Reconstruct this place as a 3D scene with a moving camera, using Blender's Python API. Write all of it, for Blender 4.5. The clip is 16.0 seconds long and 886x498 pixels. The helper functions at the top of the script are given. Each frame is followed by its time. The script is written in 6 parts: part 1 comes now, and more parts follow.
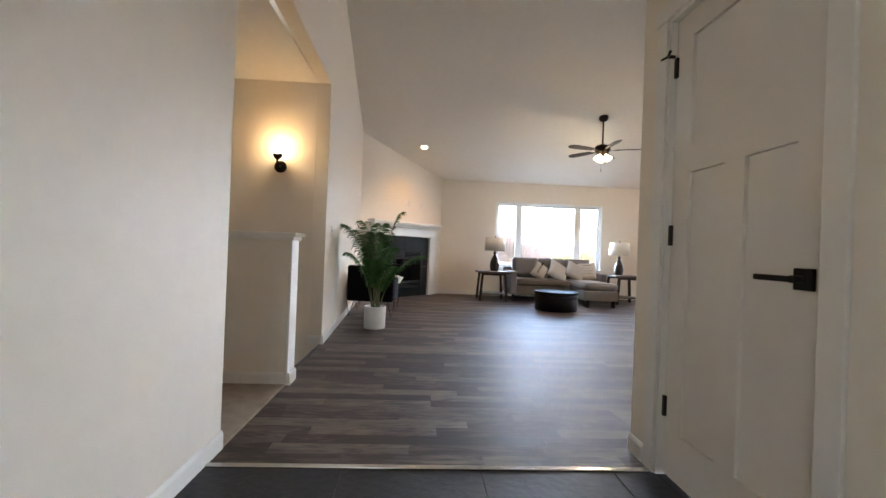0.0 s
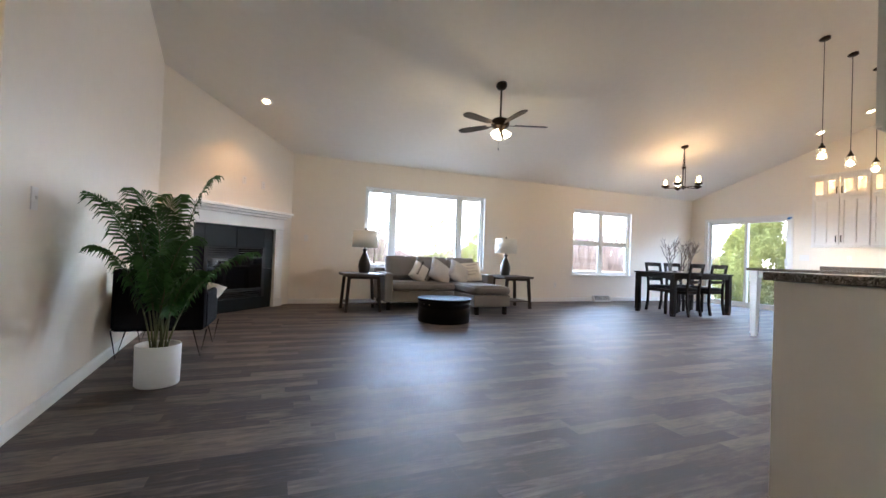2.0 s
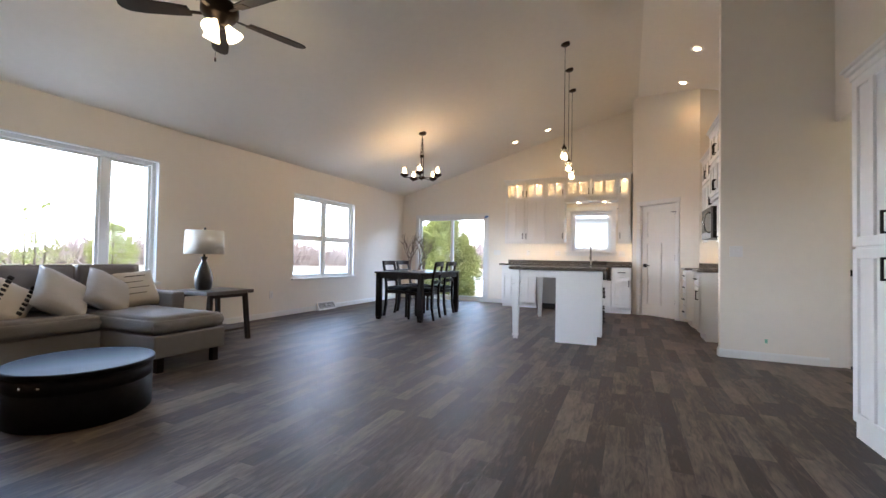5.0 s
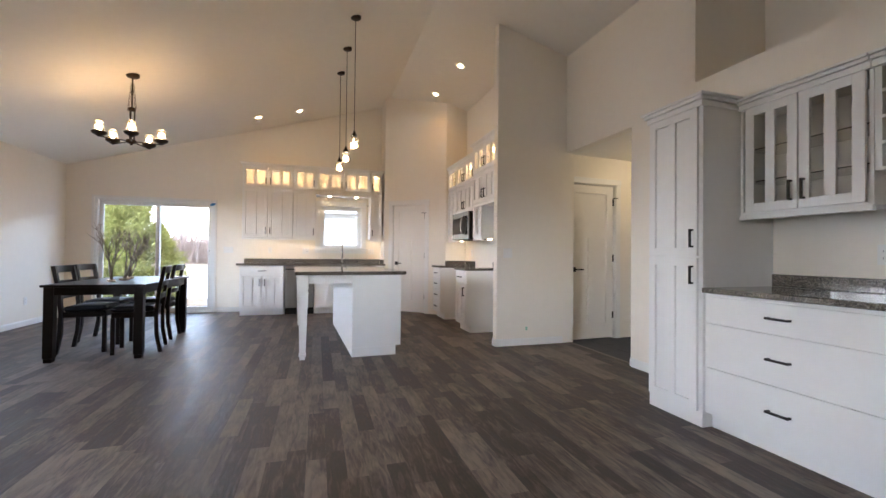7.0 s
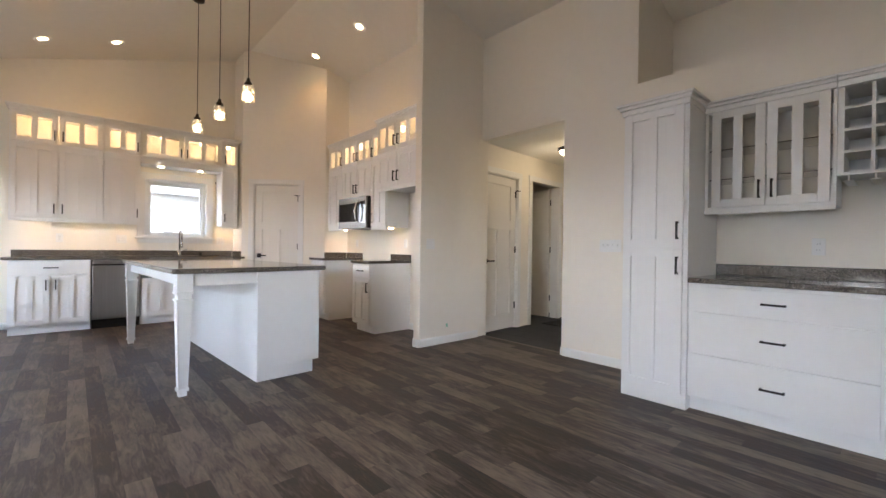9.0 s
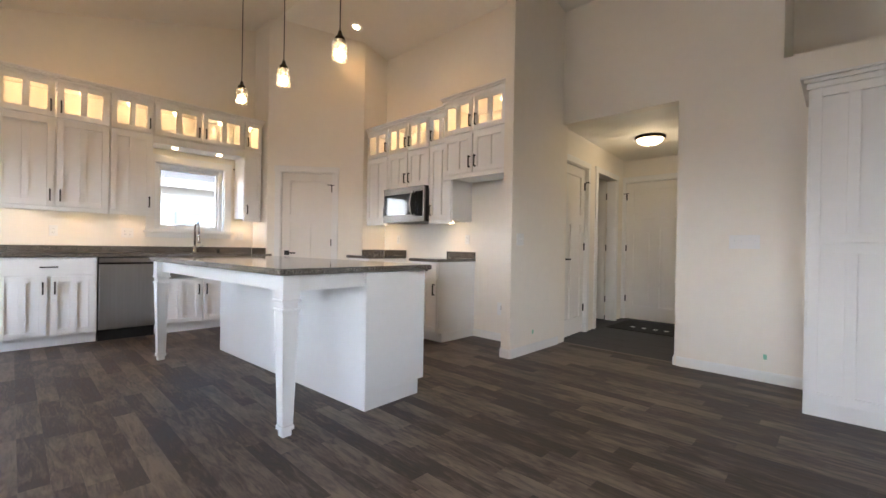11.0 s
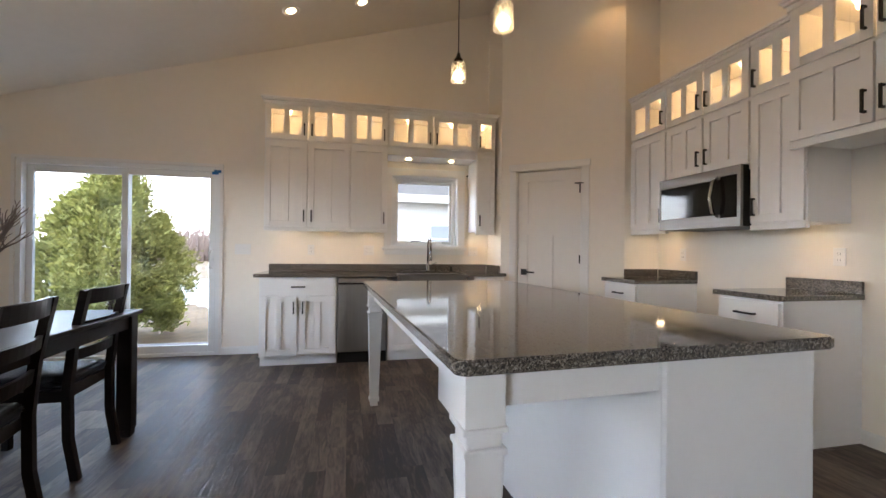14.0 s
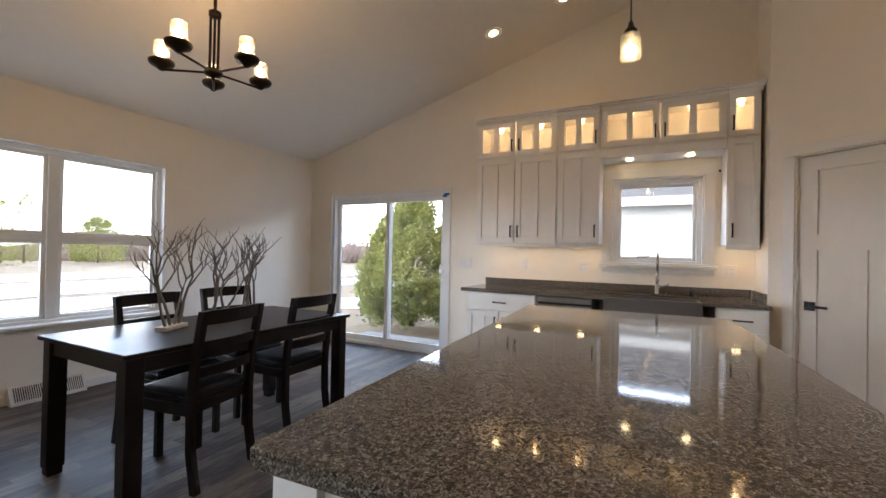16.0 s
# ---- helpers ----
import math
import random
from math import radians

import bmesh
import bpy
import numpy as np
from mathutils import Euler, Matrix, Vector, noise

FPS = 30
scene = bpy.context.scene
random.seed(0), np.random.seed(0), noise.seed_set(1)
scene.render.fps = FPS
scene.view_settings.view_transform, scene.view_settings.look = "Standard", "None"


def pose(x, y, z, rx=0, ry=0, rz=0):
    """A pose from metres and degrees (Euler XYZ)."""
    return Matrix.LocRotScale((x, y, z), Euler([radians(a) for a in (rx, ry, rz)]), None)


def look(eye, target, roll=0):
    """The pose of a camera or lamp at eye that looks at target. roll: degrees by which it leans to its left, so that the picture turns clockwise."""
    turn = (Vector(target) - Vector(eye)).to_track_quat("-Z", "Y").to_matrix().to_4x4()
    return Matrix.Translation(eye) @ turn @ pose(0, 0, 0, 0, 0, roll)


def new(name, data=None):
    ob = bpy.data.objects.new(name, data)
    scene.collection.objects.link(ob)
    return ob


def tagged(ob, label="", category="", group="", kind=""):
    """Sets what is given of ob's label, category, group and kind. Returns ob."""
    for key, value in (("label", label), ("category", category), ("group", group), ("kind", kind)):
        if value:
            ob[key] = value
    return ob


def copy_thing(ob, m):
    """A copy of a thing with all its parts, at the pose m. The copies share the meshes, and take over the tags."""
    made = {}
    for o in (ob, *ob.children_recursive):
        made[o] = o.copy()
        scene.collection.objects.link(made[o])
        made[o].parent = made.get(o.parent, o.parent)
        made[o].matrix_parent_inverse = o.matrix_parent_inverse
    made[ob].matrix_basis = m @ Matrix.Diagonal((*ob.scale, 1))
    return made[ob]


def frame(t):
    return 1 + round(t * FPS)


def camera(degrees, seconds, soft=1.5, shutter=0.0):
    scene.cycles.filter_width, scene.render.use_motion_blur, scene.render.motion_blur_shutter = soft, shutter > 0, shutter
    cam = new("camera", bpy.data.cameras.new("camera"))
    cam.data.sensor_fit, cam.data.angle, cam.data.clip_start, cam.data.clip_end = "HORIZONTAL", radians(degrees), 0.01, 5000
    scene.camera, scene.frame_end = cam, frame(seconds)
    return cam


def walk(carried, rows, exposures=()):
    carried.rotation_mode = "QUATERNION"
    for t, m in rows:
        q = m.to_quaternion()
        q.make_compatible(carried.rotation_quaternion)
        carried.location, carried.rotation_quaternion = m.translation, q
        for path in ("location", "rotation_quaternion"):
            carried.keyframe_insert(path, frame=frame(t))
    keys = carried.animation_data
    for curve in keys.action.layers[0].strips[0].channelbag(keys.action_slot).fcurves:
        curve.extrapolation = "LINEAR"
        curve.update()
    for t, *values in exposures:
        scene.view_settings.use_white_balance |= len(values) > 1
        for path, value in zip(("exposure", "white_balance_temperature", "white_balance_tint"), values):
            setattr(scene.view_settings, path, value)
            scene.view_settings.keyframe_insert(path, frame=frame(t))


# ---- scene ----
cam = camera(93.8, 16.0)
PATH = [
    (0, (0.3, -0.447, 0.965), (0.402, 1.551, 0.971), 2.2),
    (0.5, (0.298, 0.004, 0.944), (0.517, 1.992, 0.958), 2.1),
    (1, (0.299, 0.443, 0.92), (0.667, 2.409, 0.942), 2.0),
    (1.5, (0.334, 0.905, 0.919), (0.892, 2.825, 0.941), 2.3),
    (2, (0.438, 1.352, 0.919), (1.195, 3.203, 0.948), 2.2),
    (2.5, (0.513, 1.789, 0.942), (1.484, 3.537, 0.976), 2.1),
    (3, (0.657, 2.184, 0.901), (1.829, 3.804, 0.946), 2.0),
    (5.5, (1.357, 3.892, 1.015), (3.294, 4.389, 1.05), 0.9),
    (6, (1.523, 4.172, 1.021), (3.519, 4.293, 1.051), 0.9),
    (6.5, (1.715, 4.485, 1.053), (3.699, 4.232, 1.082), 0.8),
    (7, (1.9, 4.764, 1.097), (3.814, 4.184, 1.123), 0.6),
    (7.5, (2.136, 5.064, 1.089), (3.937, 4.195, 1.117), 0.7),
    (8, (2.414, 5.245, 1.108), (4.101, 4.171, 1.122), 0.7),
    (10.5, (3.921, 5.825, 1.017), (5.29, 4.367, 1.013), 1.0),
    (11, (4.255, 5.932, 1.032), (5.64, 4.489, 1.024), 1.0),
    (11.5, (4.52, 5.942, 1.022), (5.964, 4.559, 1.018), 0.9),
    (12, (4.755, 5.857, 1.023), (6.282, 4.565, 1.026), 0.7),
    (12.5, (4.985, 5.745, 1.058), (6.614, 4.585, 1.057), 0.5),
    (13, (5.167, 5.599, 1.069), (6.912, 4.622, 1.075), 0.5),
    (13.5, (5.316, 5.408, 1.099), (7.17, 4.66, 1.11), 0.6),
    (14, (5.463, 5.202, 1.141), (7.414, 4.76, 1.151), 0.6),
    (14.5, (5.617, 5.026, 1.191), (7.616, 4.941, 1.198), 0.8),
    (15, (5.741, 4.841, 1.171), (7.719, 5.137, 1.188), 1.1),
    (15.5, (5.795, 4.619, 1.196), (7.69, 5.26, 1.211), 1.0),
    (16, (5.822, 4.341, 1.253), (7.607, 5.244, 1.272), 1.2),
]
EXPOSURES = [(0.0, 0.95, 6450, 8), (0.5, 0.95, 6400, 8), (1.5, 0.8, 6150, 7), (3.0, 0.5, 6150, 7.5), (5.5, 0.25, 6250, 8), (7.0, 0.25, 6500, 8.5), (8.0, 0.25, 6500, 8), (10.5, 0.2, 6650, 8), (11.5, 0.1, 6700, 8), (12.5, -0.1, 6750, 8), (14.5, -0.3, 6700, 8), (16.0, -0.35, 6800, 9)]
walk(cam, [(t, look(eye, target, roll)) for t, eye, target, roll in PATH], EXPOSURES)

# ---- world, sun, lamps ----
world = bpy.data.worlds.new("world")
scene.world = world
world.use_nodes = True
wn = world.node_tree.nodes
sky = wn.new("ShaderNodeTexSky")
sky.sky_type, sky.sun_disc, sky.sun_elevation, sky.sun_rotation = "NISHITA", False, radians(38), radians(230)
world.node_tree.links.new(sky.outputs[0], wn["Background"].inputs[0])
wn["Background"].inputs[1].default_value = 0.15
sun = new("sun", bpy.data.lights.new("sun", "SUN"))
sun.data.energy, sun.data.angle, sun.data.color = 4.0, radians(0.5), (1, 0.95, 0.88)
SUN_DIR = Vector((math.sin(radians(230)) * math.cos(radians(38)), math.cos(radians(230)) * math.cos(radians(38)), math.sin(radians(38))))
sun.matrix_world = look(SUN_DIR * 30, (0, 0, 0))


def bulb_light(x, y, z, watts, size=0.04, color=(1, 0.57, 0.25)):
    lamp = new("bulb_light", bpy.data.lights.new("bulb_light", "POINT"))
    lamp.data.energy, lamp.data.color, lamp.data.shadow_soft_size = watts, color, size
    lamp.location = (x, y, z)


def spot_light(x, y, z, watts, degrees=110, color=(1, 0.55, 0.23), size=0.04, tilt=0.0):
    lamp = new("spot_light", bpy.data.lights.new("spot_light", "SPOT"))
    lamp.data.energy, lamp.data.color, lamp.data.shadow_soft_size = watts, color, size
    lamp.data.spot_size, lamp.data.spot_blend = radians(degrees), 0.6
    lamp.matrix_world = pose(x, y, z, tilt)


# ---- materials ----
def material(name, color, rough=0.5, metal=0.0, vary=0.06, scale=8.0, bump=0.0, bump_scale=60.0, stretch=(1, 1, 1), spread=0.0, glow=None, strength=0.0, coat=0.0, specular=0.5, sheen=0.0):
    """Noise at two scales over a base colour; spread varies whole pieces; bump gives fine relief."""
    m = bpy.data.materials.new(name)
    m.use_nodes = True
    n, l = m.node_tree.nodes, m.node_tree.links
    b = n["Principled BSDF"]
    b.inputs["Roughness"].default_value, b.inputs["Metallic"].default_value = rough, metal
    b.inputs["Coat Weight"].default_value, b.inputs["Specular IOR Level"].default_value = coat, specular
    b.inputs["Sheen Weight"].default_value = sheen
    co, mp = n.new("ShaderNodeTexCoord"), n.new("ShaderNodeMapping")
    mp.inputs["Scale"].default_value = stretch
    l.new(co.outputs["Object"], mp.inputs[0])
    big, fine = n.new("ShaderNodeTexNoise"), n.new("ShaderNodeTexNoise")
    big.inputs["Scale"].default_value, fine.inputs["Scale"].default_value = scale * 0.2, scale * 4
    big.inputs["Detail"].default_value = fine.inputs["Detail"].default_value = 4
    l.new(mp.outputs[0], big.inputs["Vector"])
    l.new(mp.outputs[0], fine.inputs["Vector"])
    add = n.new("ShaderNodeMath")
    add.operation = "ADD"
    l.new(big.outputs[0], add.inputs[0])
    l.new(fine.outputs[0], add.inputs[1])
    last = add.outputs[0]
    if spread:
        info = n.new("ShaderNodeObjectInfo")
        mul = n.new("ShaderNodeMath")
        mul.operation, mul.inputs[1].default_value, mul.inputs[2].default_value = "MULTIPLY_ADD", spread, -spread / 2
        l.new(info.outputs["Random"], mul.inputs[0])
        more = n.new("ShaderNodeMath")
        more.operation = "ADD"
        l.new(last, more.inputs[0])
        l.new(mul.outputs[0], more.inputs[1])
        last = more.outputs[0]
    ramp = n.new("ShaderNodeMapRange")
    ramp.inputs["From Min"].default_value, ramp.inputs["From Max"].default_value = 0.5, 1.5
    ramp.inputs["To Min"].default_value, ramp.inputs["To Max"].default_value = 1 - vary, 1 + vary
    l.new(last, ramp.inputs[0])
    mix = n.new("ShaderNodeVectorMath")
    mix.operation = "SCALE"
    mix.inputs[0].default_value = color
    l.new(ramp.outputs[0], mix.inputs["Scale"])
    l.new(mix.outputs[0], b.inputs["Base Color"])
    if bump:
        grain, bp = n.new("ShaderNodeTexNoise"), n.new("ShaderNodeBump")
        grain.inputs["Scale"].default_value, grain.inputs["Detail"].default_value = bump_scale, 5
        l.new(mp.outputs[0], grain.inputs["Vector"])
        bp.inputs["Strength"].default_value, bp.inputs["Distance"].default_value = bump, 0.01
        l.new(grain.outputs[0], bp.inputs["Height"])
        l.new(bp.outputs[0], b.inputs["Normal"])
    if glow:
        b.inputs["Emission Color"].default_value, b.inputs["Emission Strength"].default_value = (*glow, 1), strength
    return m


def glass(name, color=(1, 1, 1), rough=0.0, ior=1.45):
    m = bpy.data.materials.new(name)
    m.use_nodes = True
    b = m.node_tree.nodes["Principled BSDF"]
    b.inputs["Base Color"].default_value = (*color, 1)
    b.inputs["Transmission Weight"].default_value, b.inputs["Roughness"].default_value, b.inputs["IOR"].default_value = 1, rough, ior
    return m


def thin_glass(name):
    """A thin seeded shell: what lies behind shows through, a little light scatters in it, and the gloss grows towards the rim."""
    m = bpy.data.materials.new(name)
    m.use_nodes = True
    n, l = m.node_tree.nodes, m.node_tree.links
    clear, gloss, mix, fres = n.new("ShaderNodeBsdfTransparent"), n.new("ShaderNodeBsdfGlossy"), n.new("ShaderNodeMixShader"), n.new("ShaderNodeLayerWeight")
    clear.inputs[0].default_value, gloss.inputs["Roughness"].default_value, fres.inputs["Blend"].default_value = (0.98, 0.97, 0.95, 1), 0.03, 0.25
    haze, body = n.new("ShaderNodeBsdfTranslucent"), n.new("ShaderNodeMixShader")
    haze.inputs[0].default_value, body.inputs[0].default_value = (0.95, 0.92, 0.86, 1), 0.16
    l.new(clear.outputs[0], body.inputs[1])
    l.new(haze.outputs[0], body.inputs[2])
    l.new(fres.outputs["Facing"], mix.inputs[0])
    l.new(body.outputs[0], mix.inputs[1])
    l.new(gloss.outputs[0], mix.inputs[2])
    l.new(mix.outputs[0], n["Material Output"].inputs[0])
    return m


def plank_material(name, island):
    """Weathered dark vinyl planks: a tone for each plank, streaks along the grain, paler worn patches."""
    m = bpy.data.materials.new(name)
    m.use_nodes = True
    n, l = m.node_tree.nodes, m.node_tree.links
    b = n["Principled BSDF"]
    tone = n.new("ShaderNodeNewGeometry").outputs["Random Per Island"] if island else n.new("ShaderNodeObjectInfo").outputs["Random"]
    co, mp, off = n.new("ShaderNodeNewGeometry"), n.new("ShaderNodeMapping"), n.new("ShaderNodeVectorMath")
    wide = n.new("ShaderNodeVectorMath")
    wide.operation, wide.inputs[0].default_value = "SCALE", (31.7, 17.3, 5.1)
    l.new(tone, wide.inputs["Scale"])
    off.operation = "ADD"
    l.new(co.outputs["Position"], off.inputs[0])
    l.new(wide.outputs[0], off.inputs[1])
    l.new(off.outputs[0], mp.inputs[0])
    mp.inputs["Scale"].default_value = (1.0, 5.5, 1.0)
    streak, patch, fine = n.new("ShaderNodeTexNoise"), n.new("ShaderNodeTexNoise"), n.new("ShaderNodeTexNoise")
    streak.inputs["Scale"].default_value, streak.inputs["Detail"].default_value, streak.inputs["Distortion"].default_value = 4.2, 8, 1.4
    fine.inputs["Scale"].default_value, fine.inputs["Detail"].default_value = 22, 6
    patch.inputs["Scale"].default_value, patch.inputs["Detail"].default_value = 3.0, 3
    l.new(mp.outputs[0], streak.inputs["Vector"])
    l.new(mp.outputs[0], fine.inputs["Vector"])
    l.new(off.outputs[0], patch.inputs["Vector"])

    def madd(a, k, c):
        x = n.new("ShaderNodeMath")
        x.operation, x.inputs[1].default_value = "MULTIPLY_ADD", k
        l.new(a, x.inputs[0])
        if isinstance(c, float):
            x.inputs[2].default_value = c
        else:
            l.new(c, x.inputs[2])
        return x.outputs[0]

    v = madd(streak.outputs[0], 1.05, madd(tone, 0.40, madd(patch.outputs[0], 0.75, madd(fine.outputs[0], 0.30, -0.63))))
    ramp = n.new("ShaderNodeValToRGB")
    e = ramp.color_ramp.elements
    e[0].position, e[0].color = 0.15, (0.009, 0.006, 0.0045, 1)
    e[1].position, e[1].color = 0.95, (0.175, 0.132, 0.102, 1)
    mid = e.new(0.5)
    mid.color = (0.038, 0.025, 0.018, 1)
    l.new(v, ramp.inputs[0])
    l.new(ramp.outputs[0], b.inputs["Base Color"])
    b.inputs["Specular IOR Level"].default_value = 0.40
    l.new(madd(streak.outputs[0], 0.34, madd(patch.outputs[0], 0.22, 0.28)), b.inputs["Roughness"])
    bp = n.new("ShaderNodeBump")
    bp.inputs["Strength"].default_value, bp.inputs["Distance"].default_value = 0.5, 0.005
    l.new(streak.outputs[0], bp.inputs["Height"])
    l.new(bp.outputs[0], b.inputs["Normal"])
    return m


def granite_material():
    """Polished granite: dark and pale grains with brown ones between."""
    m = bpy.data.materials.new("granite")
    m.use_nodes = True
    n, l = m.node_tree.nodes, m.node_tree.links
    b = n["Principled BSDF"]
    co = n.new("ShaderNodeNewGeometry")
    warp = n.new("ShaderNodeTexNoise")
    warp.inputs["Scale"].default_value, warp.inputs["Detail"].default_value = 80, 4
    l.new(co.outputs["Position"], warp.inputs["Vector"])
    mixv = n.new("ShaderNodeVectorMath")
    mixv.operation, mixv.inputs[1].default_value = "MULTIPLY_ADD", (0.02, 0.02, 0.02)
    l.new(warp.outputs["Color"], mixv.inputs[0])
    l.new(co.outputs["Position"], mixv.inputs[2])
    cell, small = n.new("ShaderNodeTexVoronoi"), n.new("ShaderNodeTexVoronoi")
    cell.inputs["Scale"].default_value, small.inputs["Scale"].default_value = 205, 450
    l.new(mixv.outputs[0], cell.inputs["Vector"])
    l.new(mixv.outputs[0], small.inputs["Vector"])
    sep, sep2 = n.new("ShaderNodeSeparateColor"), n.new("ShaderNodeSeparateColor")
    l.new(cell.outputs["Color"], sep.inputs[0])
    l.new(small.outputs["Color"], sep2.inputs[0])
    add = n.new("ShaderNodeMath")
    add.operation, add.inputs[1].default_value = "MULTIPLY_ADD", 0.55
    half = n.new("ShaderNodeMath")
    half.operation, half.inputs[1].default_value = "MULTIPLY", 0.45
    l.new(sep2.outputs[0], half.inputs[0])
    l.new(sep.outputs[0], add.inputs[0])
    l.new(half.outputs[0], add.inputs[2])
    ramp = n.new("ShaderNodeValToRGB")
    e = ramp.color_ramp.elements
    e[0].position, e[0].color = 0.18, (0.022, 0.020, 0.019, 1)
    e[1].position, e[1].color = 0.92, (0.34, 0.315, 0.28, 1)
    for p, c in ((0.42, (0.062, 0.054, 0.046, 1)), (0.58, (0.132, 0.108, 0.084, 1)), (0.74, (0.20, 0.178, 0.153, 1))):
        e.new(p).color = c
    l.new(add.outputs[0], ramp.inputs[0])
    l.new(ramp.outputs[0], b.inputs["Base Color"])
    b.inputs["Roughness"].default_value = 0.06
    return m


WALL = material("wall_paint", (0.83, 0.775, 0.685), 0.55, vary=0.025, scale=3, bump=0.06, bump_scale=140)
CEIL = material("ceiling_paint", (0.83, 0.80, 0.735), 0.7, vary=0.03, scale=3, bump=0.12, bump_scale=110)
TRIM = material("trim_paint", (0.80, 0.79, 0.76), 0.35, vary=0.02, scale=4)
CAB = material("cabinet_paint", (0.82, 0.81, 0.79), 0.38, vary=0.02, scale=4, bump=0.02, bump_scale=90)
DOORP = material("door_paint", (0.78, 0.75, 0.70), 0.4, vary=0.02, scale=4)
PLANK_ONE = plank_material("vinyl_plank", False)
PLANK_ALL = plank_material("vinyl_plank_field", True)
GROUT = material("floor_base", (0.02, 0.016, 0.014), 0.8)
TILE = material("slate_tile", (0.030, 0.030, 0.032), 0.5, specular=0.2, vary=0.35, scale=9, bump=0.3, bump_scale=30, spread=0.5)
CARPET = material("carpet", (0.36, 0.30, 0.24), 1.0, vary=0.3, scale=60, bump=0.9, bump_scale=160, specular=0.1)
GRANITE = granite_material()
BLACK = material("black_metal", (0.012, 0.011, 0.010), 0.45, 0.0, vary=0.15, specular=0.3)
BRONZE = material("dark_bronze", (0.030, 0.020, 0.014), 0.35, 0.8, vary=0.25)
STEEL = material("stainless_steel", (0.36, 0.345, 0.33), 0.36, 1.0, vary=0.10, scale=14, stretch=(1, 1, 0.04), bump=0.02, bump_scale=200)
DULLSTEEL = material("dull_stainless_steel", (0.20, 0.187, 0.175), 0.42, 1.0, vary=0.10, scale=14, stretch=(0.04, 1, 1))
CHROME = material("brushed_nickel", (0.55, 0.54, 0.52), 0.18, 1.0, vary=0.04)
BLACKGLASS = material("black_glass", (0.004, 0.004, 0.0045), 0.05, vary=0.05)
OVENGLASS = material("tinted_oven_glass", (0.006, 0.0055, 0.005), 0.08, specular=0.18)
GLASS = glass("window_glass")
JAR = thin_glass("jar_glass")
FROST = material("frosted_glass", (0.9, 0.87, 0.8), 0.4, glow=(1, 0.78, 0.50), strength=5.0)
BULB = material("warm_bulb", (1, 0.9, 0.7), 0.4, glow=(1, 0.74, 0.42), strength=38.0)
PUCK = material("puck_lens", (1, 0.9, 0.7), 0.4, glow=(1, 0.76, 0.45), strength=22.0)
SHADE = material("linen_shade", (0.74, 0.72, 0.67), 0.9, vary=0.06, scale=40, bump=0.15, bump_scale=220)
SOFA = material("grey_sofa_fabric", (0.20, 0.184, 0.178), 0.95, vary=0.15, scale=30, bump=0.35, bump_scale=260, sheen=0.2)
PILLOW = material("grey_pillow_fabric", (0.48, 0.455, 0.435), 0.95, vary=0.10, scale=25, bump=0.3, bump_scale=230)
CREAM = material("cream_fabric", (0.62, 0.56, 0.49), 0.95, vary=0.08, scale=25, bump=0.3, bump_scale=230)
DARKYARN = material("dark_yarn", (0.02, 0.018, 0.018), 0.95, vary=0.2)
EBONY = material("espresso_wood", (0.013, 0.009, 0.008), 0.36, vary=0.35, scale=10, stretch=(1, 6, 6), bump=0.05, bump_scale=40, specular=0.16)
DRUM = material("black_stained_drum", (0.010, 0.009, 0.010), 0.5, vary=0.3, scale=10, specular=0.07)
# far glass is opaque; the sky's reflection is put into its pale colour
FARPANE = material("pane_painted_reflection", (0.35, 0.40, 0.46), 0.3, vary=0.05)
STRIP = material("tan_floor_strip", (0.13, 0.10, 0.075), 0.5, vary=0.2)
SEATPAD = material("black_leatherette", (0.008, 0.008, 0.011), 0.5, specular=0.2, vary=0.2, bump=0.2, bump_scale=150)
TABLETOP = material("weathered_table_top", (0.085, 0.068, 0.060), 0.5, vary=0.3, scale=10, stretch=(1, 8, 8), bump=0.1, bump_scale=40)
TABLELEG = material("dark_brown_wood", (0.030, 0.021, 0.018), 0.55, vary=0.35, scale=10, stretch=(6, 6, 1), specular=0.25)
LAMPWOOD = material("black_lamp_base", (0.014, 0.011, 0.010), 0.35, vary=0.3, coat=0.3)
VELVET = material("black_chair_fabric", (0.007, 0.007, 0.008), 0.95, specular=0.05, vary=0.2, scale=20, bump=0.2, bump_scale=200)
POT = material("white_ceramic", (0.80, 0.80, 0.79), 0.45, vary=0.03)
SOIL = material("soil", (0.03, 0.02, 0.014), 1.0, vary=0.4, scale=40, bump=0.8)
LEAF = material("palm_leaf", (0.055, 0.135, 0.032), 0.55, specular=0.3, vary=0.45, scale=6, spread=0.6)
STEM = material("palm_stem", (0.10, 0.11, 0.04), 0.6, vary=0.3)
TWIG = material("bleached_twig", (0.20, 0.165, 0.14), 0.8, vary=0.25, scale=25, bump=0.3)
SLATE = material("fireplace_slate", (0.011, 0.014, 0.015), 0.45, vary=0.25, scale=8, bump=0.05, bump_scale=30, specular=0.12)
FIREBOX = material("firebox_black", (0.006, 0.006, 0.006), 0.6, vary=0.2, specular=0.15)
LOG = material("charred_log", (0.09, 0.06, 0.045), 0.9, vary=0.5, scale=20, bump=0.6, bump_scale=40)
PLATE = material("white_plastic", (0.80, 0.79, 0.76), 0.3, vary=0.02)
SLOT = material("dark_slot", (0.03, 0.03, 0.03), 0.6)
TAPE = material("blue_tape", (0.01, 0.16, 0.45), 0.6)
GREENTAPE = material("green_tape", (0.25, 0.55, 0.38), 0.6)
RUBBERMAT = material("black_rubber_mat", (0.010, 0.010, 0.011), 0.8, vary=0.3, bump=0.5, bump_scale=120)
